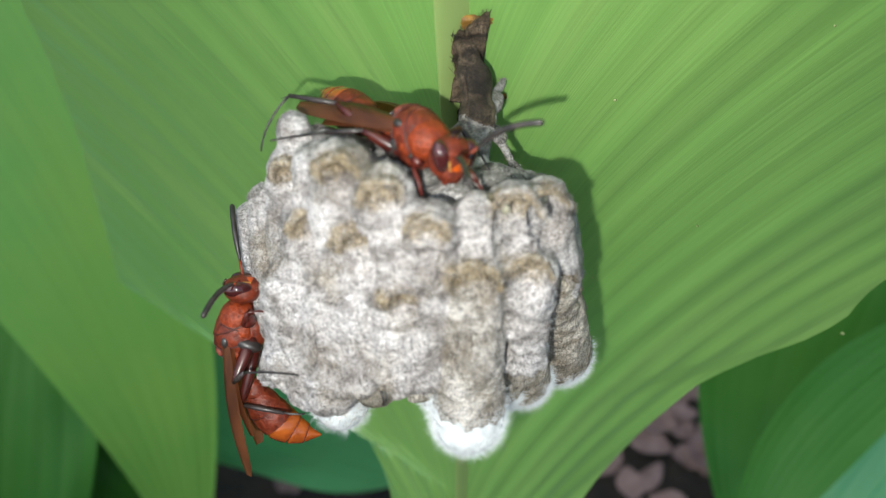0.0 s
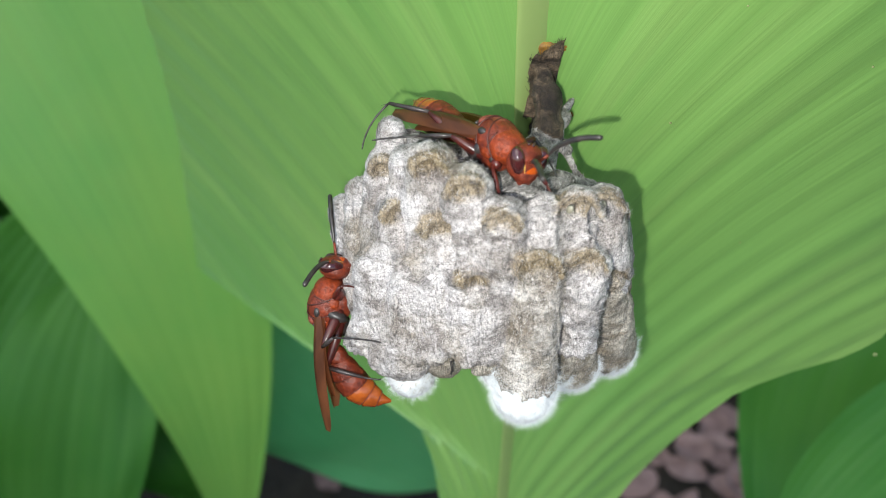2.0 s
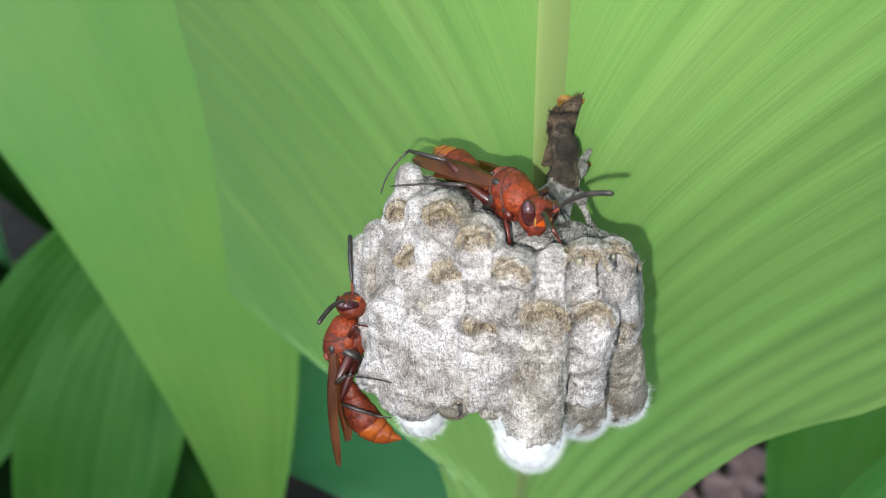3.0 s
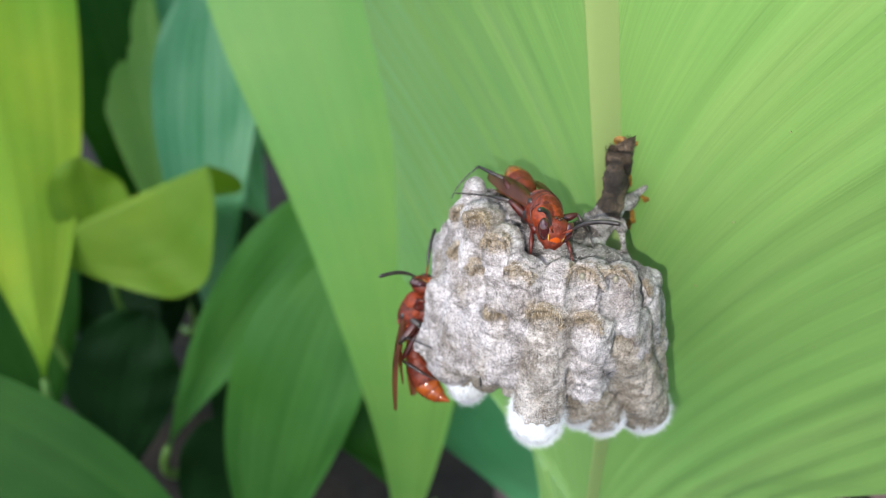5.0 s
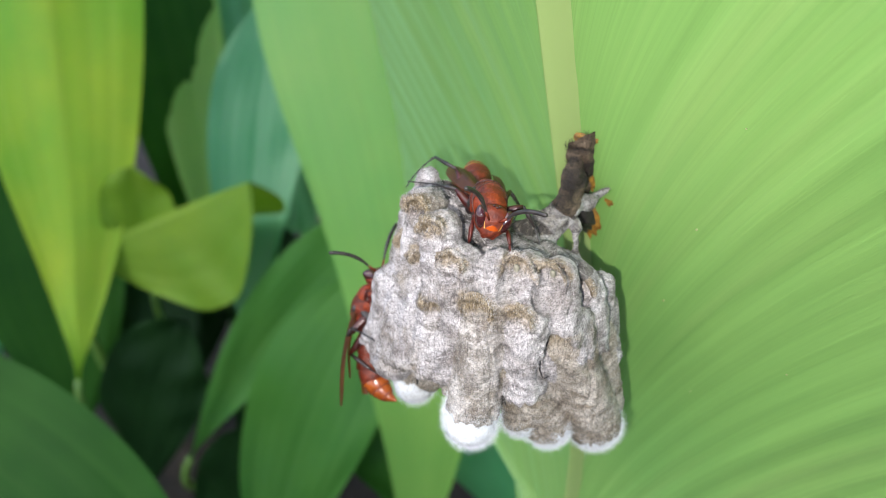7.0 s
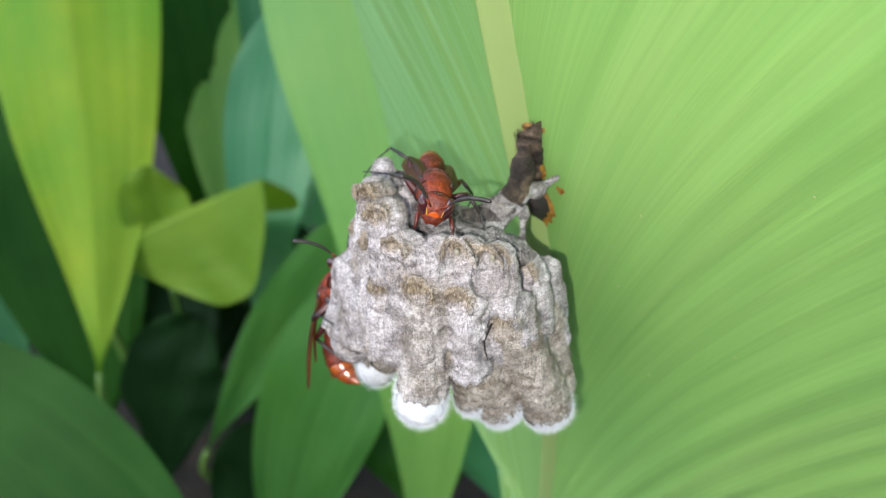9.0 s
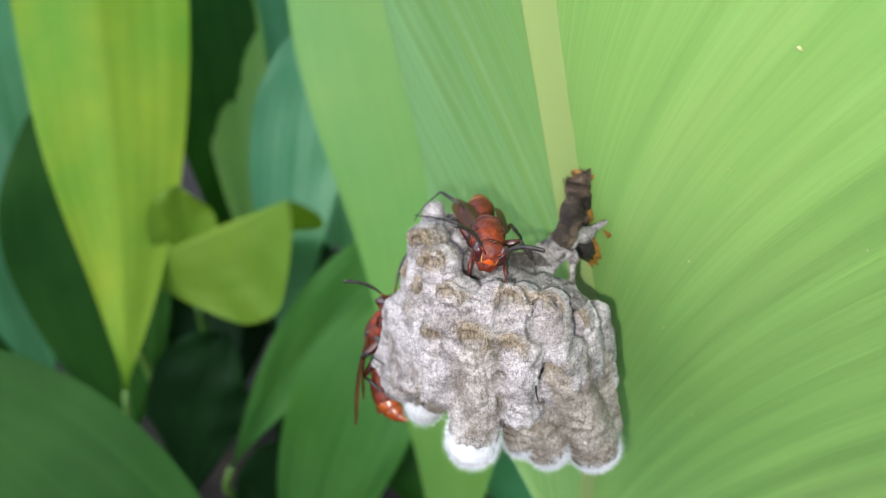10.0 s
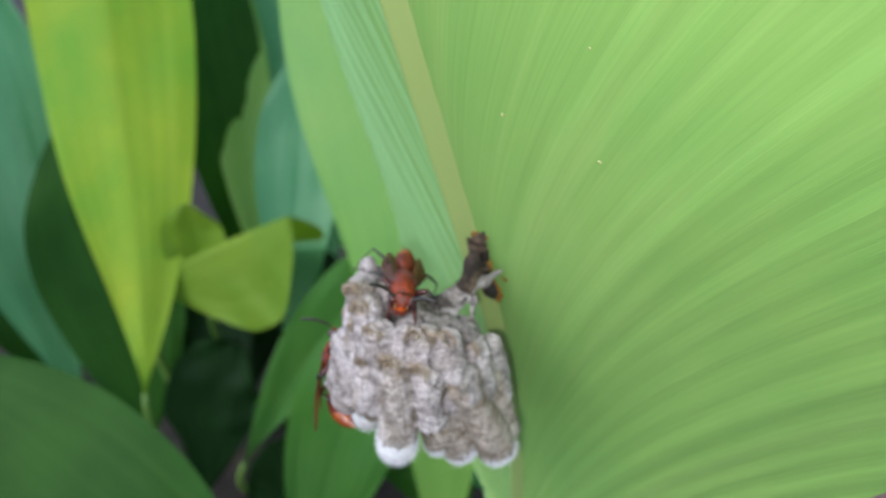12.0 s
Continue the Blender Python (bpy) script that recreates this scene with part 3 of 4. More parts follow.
    cell((0.0022, 0.1055, 0.5062), (0.0032, 0.1160, 0.5118), 0.0016, 0.0016, "arm")
    cell((0.0042, 0.1065, 0.5058), (0.0036, 0.1160, 0.5108), 0.0014, 0.0014, "arm")
    cell((0.0026, 0.1165, 0.5130), (0.0024, 0.1212, 0.5185), 0.0026, 0.0028, "root")
    cell((0.0024, 0.1212, 0.5185), (0.0012, 0.1240, 0.5240), 0.0028, 0.0020, "root")
    cell((0.0024, 0.1175, 0.5135), (0.0050, 0.1230, 0.5132), 0.0021, 0.0015, "arm")
    cell((0.0050, 0.1230, 0.5132), (0.0068, 0.1290, 0.5150), 0.0015, 0.0009, "arm")
    cell((0.0040, 0.1185, 0.5125), (0.0068, 0.1160, 0.5090), 0.0012, 0.0009, "arm")
    cell((0.0068, 0.1160, 0.5090), (0.0098, 0.1105, 0.5045), 0.0009, 0.0012, "arm")
    cell((0.0098, 0.1105, 0.5045), (0.0145, 0.1080, 0.5020), 0.0012, 0.0020, "arm")


LATTICE = np.random.RandomState(7).rand(48, 48, 48)


def grain_at(p, pitch):
    """Smooth random values, -1 to 1, at the places p (n, 3), with lumps of that pitch in metres."""
    q = p / np.array(pitch)
    i = np.floor(q).astype(int)
    f = q - i
    f = f * f * (3 - 2 * f)
    total = 0
    for a in (0, 1):
        for b in (0, 1):
            for c in (0, 1):
                w = (f[:, 0] if a else 1 - f[:, 0]) * (f[:, 1] if b else 1 - f[:, 1]) * (f[:, 2] if c else 1 - f[:, 2])
                total = total + w * LATTICE[(i[:, 0] + a) % 48, (i[:, 1] + b) % 48, (i[:, 2] + c) % 48]
    return total * 2 - 1


def tube_distance(p, one):
    """Distance of the places p from a tube's wall, and how far along it they lie."""
    top, foot, r0, r1 = one[:4]
    way = foot - top
    u = np.clip(((p - top) @ way) / (way @ way), 0, 1)
    return np.linalg.norm(p - top - u[..., None] * way, axis=-1) - (r0 + (r1 - r0) * u), u


def mouth_of(one):
    return one[0] + np.array(OUTWARD) * one[2] * one[7], one[2] * one[6]


def lip_of(k, one):
    """Short straight pieces (start, end, radius) of the uneven lip over a tube's mouth."""
    out = Vector(OUTWARD)
    up = (Vector((0, 0, 1)) - out * out.z).normalized()
    side = up.cross(out)
    span = one[2] * math.sqrt(max(0.1, one[6] ** 2 - max(0, one[7] - 1) ** 2)) * 1.04
    hub = Vector(one[0]) + out * one[2] * (0.84 if one[7] < 1 else 0.90)
    arc = []
    for i in range(13):
        a = radians(-14 + 208 * i / 12)
        wob = 1 + 0.22 * noise.noise((1.8 * math.cos(a) + k, 1.8 * math.sin(a), k * 1.7))
        arc.append(np.array(hub + side * (span * wob * math.cos(a)) + up * (span * wob * math.sin(a)) + out * ((0.0011 if one[7] < 1 else 0.0003) * math.sin(max(0, a)))))
    return [(p, q, 0.00062 * (0.6 + 0.4 * math.sin(math.pi * (i + 0.5) / 12)) * (1 + 0.4 * noise.noise((i * 0.8, k, 3)))) for i, (p, q) in enumerate(zip(arc, arc[1:]))]


def wall_field():
    """The nest's solid as a field on a fine lattice: below zero inside."""
    size = np.ceil((HIGH - LOW) / STEP).astype(int)
    axes = [LOW[k] + STEP * np.arange(size[k]) for k in range(3)]
    field = np.full(size, 0.004, np.float32)
    for one in CELLS:
        reach = max(one[2], one[3]) + 0.0045
        low = np.maximum(((np.minimum(one[0], one[1]) - reach - LOW) / STEP).astype(int), 0)
        high = np.minimum(((np.maximum(one[0], one[1]) + reach - LOW) / STEP).astype(int) + 1, size)
        box = tuple(slice(a, b) for a, b in zip(low, high))
        p = np.stack(np.meshgrid(*[axes[k][box[k]] for k in range(3)], indexing="ij"), -1)
        d, _ = tube_distance(p, one)
        if one[4] == "pale" and not one[5] and one[6]:
            # worn, ragged lower hem
            way = (one[1] - one[0]) / np.linalg.norm(one[1] - one[0])
            flat = p.reshape(-1, 3)
            hem = (p - one[1]) @ way - 0.0012 + 0.0022 * grain_at(flat, (0.0030, 0.0030, 0.02)).reshape(d.shape) + 0.0010 * grain_at(flat, (0.0011, 0.0011, 0.02)).reshape(d.shape)
            d = np.maximum(d, hem)
        blend = {"pale": 0.0013, "mid": 0.0010, "old": 0.0010}.get(one[4], 0.0018)
        old = field[box]
        h = np.clip(0.5 + 0.5 * (old - d) / blend, 0, 1)
        field[box] = old + (d - old) * h - blend * h * (1 - h)
    for one in CELLS:
        if one[6]:
            c, r = mouth_of(one)
            low = np.maximum(((c - 2.2 * r - 0.002 - LOW) / STEP).astype(int), 0)
            high = np.minimum(((c + r + 0.002 - LOW) / STEP).astype(int) + 1, size)
            box = tuple(slice(a, b) for a, b in zip(low, high))
            p = np.stack(np.meshgrid(*[axes[k][box[k]] for k in range(3)], indexing="ij"), -1)
            d, _ = tube_distance(p, (c, c + r * np.array((0.0, -0.55, -1.1)), r, r * 0.9))
            field[box] = np.maximum(field[box], -d)
    # a thin raised lip arches over each mouth
    for k, one in enumerate(CELLS):
        if one[6] and (one[4] == "pale" or one[5] is True):
            for a, b, r in lip_of(k, one):
                low = np.maximum(((np.minimum(a, b) - 0.003 - LOW) / STEP).astype(int), 0)
                high = np.minimum(((np.maximum(a, b) + 0.003 - LOW) / STEP).astype(int) + 1, size)
                box = tuple(slice(i, j) for i, j in zip(low, high))
                p = np.stack(np.meshgrid(*[axes[i][box[i]] for i in range(3)], indexing="ij"), -1)
                d, _ = tube_distance(p, (a, b, r, r))
                old = field[box]
                h = np.clip(0.5 + 0.5 * (old - d) / 0.0009, 0, 1)
                field[box] = old + (d - old) * h - 0.0009 * h * (1 - h)
    return field


def skin(field):
    """Vertices and four-sided faces of the zero surface (surface nets)."""
    inside = field < 0
    n = np.array(field.shape) - 1
    total, count = np.zeros((*n, 3)), np.zeros(n)
    base = np.stack(np.meshgrid(*[np.arange(k) for k in n], indexing="ij"), -1)
    corner = [np.array(c) for c in ((0, 0, 0), (1, 0, 0), (0, 1, 0), (1, 1, 0), (0, 0, 1), (1, 0, 1), (0, 1, 1), (1, 1, 1))]

    def shifted(a, c):
        return a[c[0]:c[0] + n[0], c[1]:c[1] + n[1], c[2]:c[2] + n[2]]

    for a in range(8):
        for b in range(a + 1, 8):
            if abs(corner[a] - corner[b]).sum() != 1:
                continue
            fa, fb = shifted(field, corner[a]), shifted(field, corner[b])
            cut = (fa < 0) != (fb < 0)
            t = fa[cut] / (fa[cut] - fb[cut])
            total[cut] += corner[a] + t[:, None] * (corner[b] - corner[a])
            count[cut] += 1
    live = count > 0
    index = np.full(n, -1)
    index[live] = np.arange(live.sum())
    verts = LOW + STEP * (base[live] + total[live] / count[live][:, None])
    quads = []
    for axis in range(3):
        one = np.eye(3, dtype=int)[axis]
        u, v = np.eye(3, dtype=int)[(axis + 1) % 3], np.eye(3, dtype=int)[(axis + 2) % 3]
        here = inside[1:-1, 1:-1, 1:-1]
        there = inside[1 + one[0]:inside.shape[0] - 1 + one[0], 1 + one[1]:inside.shape[1] - 1 + one[1], 1 + one[2]:inside.shape[2] - 1 + one[2]]
        for rising in (True, False):
            at = np.argwhere((here & ~there) if rising else (~here & there)) + 1
            at = at[np.all(at < n, axis=1)]
            ring = [at - u - v, at - v, at, at - u]
            ring = ring if rising else ring[::-1]
            quads.append(np.stack([index[tuple(r.T)] for r in ring], 1))
    quads = np.concatenate(quads)
    return verts, quads[np.all(quads >= 0, axis=1)]


def piece(name, verts, normals, quads, mat, parent, label="", stain=None):
    used, local = np.unique(quads, return_inverse=True)
    me = bpy.data.meshes.new(name)
    me.from_pydata(verts[used].tolist(), [], local.reshape(-1, 4).tolist())
    me.materials.append(mat)
    me.polygons.foreach_set("use_smooth", [True] * len(me.polygons))
    me.normals_split_custom_set_from_vertices(normals[used].tolist())
    if stain is not None:
        me.attributes.new("stain", "FLOAT", "POINT").data.foreach_set("value", stain[used].astype(np.float32))
    ob = new(name, me)
    ob.parent = parent
    return tagged(ob, label)


def vertex_normals(verts, quads):
    a = np.cross(verts[quads[:, 2]] - verts[quads[:, 0]], verts[quads[:, 3]] - verts[quads[:, 1]])
    out = np.zeros_like(verts)
    for k in range(4):
        np.add.at(out, quads[:, k], a)
    return out / np.maximum(np.linalg.norm(out, axis=1, keepdims=True), 1e-12)


def build_nest():
    lay_out_cells()
    verts, quads = skin(wall_field())
    normals = vertex_normals(verts, quads)
    rough = 0.00045 * grain_at(verts, (0.0050, 0.0050, 0.0090)) + 0.0003 * grain_at(verts + 1, (0.0026, 0.0026, 0.0017)) + 0.0002 * grain_at(verts + 2, (0.0015, 0.0015, 0.0008))
    for k, (pitch, deep) in enumerate((((0.0062, 0.0062, 0.0130), 0.0005), ((0.0040, 0.0040, 0.0060), 0.0003))):
        fold = grain_at(verts + 11 + k, pitch)
        rough = rough - deep * np.exp(-(fold / 0.07) ** 2)
    for one in CELLS:
        if one[5]:
            # the silk is smooth
            long = np.linalg.norm(one[1] - one[0])
            d, _ = tube_distance(verts, one)
            past = (verts - one[1]) @ ((one[1] - one[0]) / long)
            rough = rough * (1 - 0.75 * np.clip(past / one[3] + 0.6, 0, 1) * (np.abs(d) < 0.002))
    verts = verts + normals * rough[:, None]
    normals = vertex_normals(verts, quads)
    mid = verts[quads].mean(axis=1)
    ragged = 0.0009 * grain_at(mid + 3, (0.0016, 0.0016, 0.0022)) + 0.0004 * grain_at(mid + 4, (0.0007, 0.0007, 0.0010))
    far = np.stack([tube_distance(mid, one)[0] for one in CELLS], 1)
    owner = far.argmin(axis=1)
    stain = np.zeros(len(verts))
    for one in CELLS:
        if one[6]:
            c, r = mouth_of(one)
            d = np.linalg.norm((verts - c + np.array(OUTWARD) * one[2] * max(0, one[7] - 1.05) - np.array((0, 0, 0.2 * r))) * np.array((0.9, 1, 1.0)), axis=1) / r
            stain = np.maximum(stain, np.clip((1.45 - d) / 0.7, 0, 1) * np.clip(0.85 + (verts[:, 2] - c[2]) / (1.3 * r), 0, 1))
    stain = np.clip(stain * (0.75 + 0.5 * grain_at(verts + 5, (0.0022, 0.0022, 0.0030))), 0, 1)
    rng = random.Random(11)
    for k, one in enumerate(CELLS):
        mine = owner == k
        if mine.sum() < 6:
            continue
        kind, cap, dent = one[4:7]
        _, u = tube_distance(mid, one)
        long = np.linalg.norm(one[1] - one[0])
        along = u * long + np.maximum(0, (mid - one[1]) @ ((one[1] - one[0]) / long))
        rim = long + one[3] * (0.25 if cap == 2 else -0.45)
        white = mine & (along + ragged * 1.8 > rim) if cap else mine & False
        fringe = np.flatnonzero(mine & (along + ragged * 3.0 > rim - 0.0022)) if cap else []
        c, r = mouth_of(one)
        tan = mine & ~white & (np.linalg.norm(mid - c, axis=1) + ragged * 0.8 < r * 1.14) if dent else mine & False
        body = mine & ~white & ~tan
        if not body.any():
            continue
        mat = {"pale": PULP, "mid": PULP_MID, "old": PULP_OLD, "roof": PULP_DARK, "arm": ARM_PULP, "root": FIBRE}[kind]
        name = {"pale": "cell", "mid": "cell", "old": "cell", "roof": "roof", "arm": "stalk_arm", "root": "stalk_arm"}[kind]
        label = {"pale": "", "mid": "long greyish paper tube", "old": "brownish older paper tube", "roof": "rough dark grey roof paper with the wasp's shade in its tone", "arm": "grey twisted paper arm", "root": "dark fibrous stalk"}[kind]
        ob = piece(name, verts, normals, quads[body], mat, nest, label, stain)
        if tan.any():
            piece("cell_lining", verts, normals, quads[tan], mat, ob, "tan fibrous scooped mouth", stain)
        if white.any():
            piece("silk_cap", verts, normals, quads[white], SILK, ob, "white fuzzy silk cap")
            faces = np.flatnonzero(white)
            bm = bmesh.new()
            for _ in range(7000 if one[3] > 0.0054 else 3000):
                q = quads[rng.choice(fringe if rng.random() < 0.62 else faces)]
                p, nv = Vector(verts[q[0]]), Vector(normals[q[0]])
                p += Vector([rng.uniform(-1, 1) * STEP for _ in range(3)])
                out = (nv + Vector([rng.uniform(-0.8, 0.8) for _ in range(3)])).normalized()
                w = out.orthogonal().normalized() * 0.000016
                tall = rng.uniform(0.0004, 0.0018)
                q1 = p + out * tall * 0.55
                tail = p + out * tall + Vector([rng.uniform(-1, 1) for _ in range(3)]) * tall * 0.45
                v = [bm.verts.new(x) for x in (p - w, p + w, q1 + w * 0.7, q1 - w * 0.7)]
                bm.faces.new(v)
                bm.faces.new((v[3], v[2], bm.verts.new(tail)))
            part("silk_fuzz", bm, SILK, ob)
    # loose paper fibres lying on the walls and standing off a little
    for kinds, mat, many in ((("pale", "mid"), STRAND, 30000), (("old",), STRAND_TAN, 14000), (("roof",), STRAND, 2200), (("pale", "old", "roof"), STRAND_DARK, 12000), (("arm",), STRAND_TAN, 1000)):
        lot = np.flatnonzero(np.isin(owner, [k for k, one in enumerate(CELLS) if one[4] in kinds]))
        draw = np.random.RandomState(many)
        q = quads[draw.choice(lot, many), 0]
        p, nv = verts[q], normals[q]
        # the strands follow one another in swirls
        flow = np.stack([grain_at(p + 7, (0.006,) * 3), grain_at(p + 8, (0.006,) * 3), 0.7 * grain_at(p + 9, (0.006,) * 3)], 1) * 1.3 + np.array((0.45, 0.0, 0.9)) + draw.uniform(-0.5, 0.5, (many, 3))
        flow -= nv * (flow * nv).sum(axis=1)[:, None]
        flow /= np.maximum(np.linalg.norm(flow, axis=1), 1e-6)[:, None]
        across = np.cross(flow, nv) * draw.uniform(0.000012, 0.000024, (many, 1))
        tall = draw.uniform(0.0005, 0.0017, (many, 1))
        middle = p + flow * tall * 0.5 + nv * tall * draw.uniform(0.03, 0.09, (many, 1))
        tail = p + flow * tall + nv * tall * draw.uniform(-0.05, 0.07, (many, 1))
        points = np.stack([p - across, p + across, middle + across, middle - across, tail], 1).reshape(-1, 3)
        at = 5 * np.arange(many)[:, None]
        me = bpy.data.meshes.new("loose_fibre")
        me.from_pydata(points.tolist(), [], (at + np.array((0, 1, 2, 3))).tolist() + (at + np.array((3, 2, 4))).tolist())
        me.materials.append(mat)
        me.polygons.foreach_set("use_smooth", [True] * len(me.polygons))
        ob = new("loose_fibre", me)
        ob.parent = nest
        tagged(ob, kind="stuff")
    for p in ((0.0094, 0.0895, 0.5100), (0.0148, 0.0946, 0.5082)):
        bm = bmesh.new()
        blob(bm, p, (0.0007, 0.0007, 0.0012), (30, 20, 0), 14)
        part("egg", bm, EGG, nest, "small white egg")


build_nest()


def build_fibre_and_gap_shades():
    """A dark twisted fibre at a hem, and two black strips standing for shade."""
    for points in (((0.0132, 0.0950, 0.4915), (0.0128, 0.0925, 0.4880), (0.0126, 0.0928, 0.4850), (0.0136, 0.0925, 0.4832), (0.0148, 0.0930, 0.4842)),
                   # these two strips put the shade of a gap and a hole into shape
                   ((0.0052, 0.0895, 0.4800), (0.0054, 0.0890, 0.4770), (0.0052, 0.0898, 0.4735)),
                   ((-0.0128, 0.0800, 0.4812), (-0.0125, 0.0795, 0.4795), (-0.0130, 0.0800, 0.4780))):
        bm = bmesh.new()
        sweep(bm, points, [0.00028 - 0.00004 * i for i in range(len(points))], 6)
        part("fibre_or_gap_shade", bm, SOOT, nest, "black twisted fibre or strip of gap shade")


build_fibre_and_gap_shades()


def build_pedicel():
    """The dark fibrous strip glued to the leaf's midrib."""
    rng = random.Random(3)
    bm = bmesh.new()
    rows = []
    for i in range(46):
        u = i / 45
        row = []
        for j in range(23):
            s = j / 22 * 2 - 1
            head = 0.5275 + 0.0028 * s + 0.0012 * noise.noise((s * 4, 1, 3))
            z = head + (0.5120 - head) * u
            m = midrib_at(z)
            w = 0.0043 - 0.0012 * u + 0.0004 * noise.noise((u * 9, s, 7))
            thick = 0.0012 * (1 - s * s) + 0.0006
            p = Vector((m.x + 0.0022 + 0.0012 * (1 - u) + w * s, m.y - 0.0012 - thick - 0.004 * max(0, u - 0.6) ** 1.5, z))
            row.append(bm.verts.new(p + Vector((0, -1, 0)) * rough_at(p, 0.0007)))
        rows.append(row)
    grid_faces(bm, rows)
    edge = [r[0] for r in rows] + rows[-1][1:] + [r[-1] for r in rows[::-1]][1:] + rows[0][-2:0:-1]
    back = [bm.verts.new(v.co + Vector((0, 0.0018, 0))) for v in edge]
    for i in range(len(edge)):
        k = (i + 1) % len(edge)
        bm.faces.new((edge[i], edge[k], back[k], back[i]))
    part("stalk_plate", bm, FIBRE, nest, "dark brown fibrous strip glued to the midrib")
    bm = bmesh.new()
    for _ in range(420):
        s, u = rng.uniform(-1.05, 1.05), rng.random()
        z = 0.5285 + 0.0028 * s - 0.0165 * u
        m = midrib_at(z)
        p = Vector((m.x + 0.0022 + 0.0012 * (1 - u) + 0.0036 * (1 - 0.27 * u) * s, m.y - 0.0022 - 0.0012 * (1 - s * s), z))
        way = Vector((rng.uniform(-0.5, 0.7), rng.uniform(-0.5, -0.05), rng.uniform(0.5, 1))).normalized() * rng.uniform(0.0008, 0.0022)
        w = Vector((0.00004, 0, 0.00001))
        v = [bm.verts.new(x) for x in (p - w, p + w, p + way * 0.6 + w, p + way * 0.6 - w)]
        bm.faces.new(v)
        bm.faces.new((v[3], v[2], bm.verts.new(p + way)))
    part("stalk_fibres", bm, FIBRE, nest)
    for x, z, wide, tall, proud, mat, name, label in ((-0.0006, 0.5055, 0.0030, 0.0072, 0.0008, SCORCH, "scorch_mark", "orange-brown scorched leaf spot round the stalk's root"),
                                                      (0.0024, 0.5195, 0.0011, 0.0056, 0.0016, SCORCH, "scorch_mark", "orange-brown scorched leaf rim along the stalk"),
                                                      (0.0060, 0.5108, 0.0014, 0.0017, 0.0004, SCORCH, "scorch_mark", "orange scorched leaf spot at the stalk's prong"),
                                                      (0.0020, 0.5278, 0.0040, 0.0016, 0.0008, SCORCH, "scorch_mark", "orange-brown scorched rim over the stalk"),
                                                      (-0.0008, 0.5062, 0.0024, 0.0060, 0.0040, SOOT, "stalk_root", "black fibrous root of the stalk")):
        bm = bmesh.new()
        rows = []
        for i in range(9):
            ring = []
            for k in range(40):
                a = 2 * math.pi * k / 40
                far = i / 8 * (1 + 0.35 * noise.noise((3 * math.cos(a) + 40 * x, 3 * math.sin(a), 90 * z)) + 0.18 * noise.noise((9 * math.cos(a), 9 * math.sin(a), 70 * x)))
                px, pz = x + wide * far * math.cos(a), z + tall * far * math.sin(a)
                m = midrib_at(pz)
                dome = proud * (1 - (i / 8) ** 3) + 0.0002 * noise.noise((px * 900, pz * 900, 2))
                ring.append(bm.verts.new((px, m.y + 0.10 * max(0, px - m.x) - (0.0007 if px < m.x + 0.0075 else 0.0002) - dome, pz)))
            rows.append(ring)
        grid_faces(bm, rows, True)
        part(name, bm, mat, nest, label)


build_pedicel()


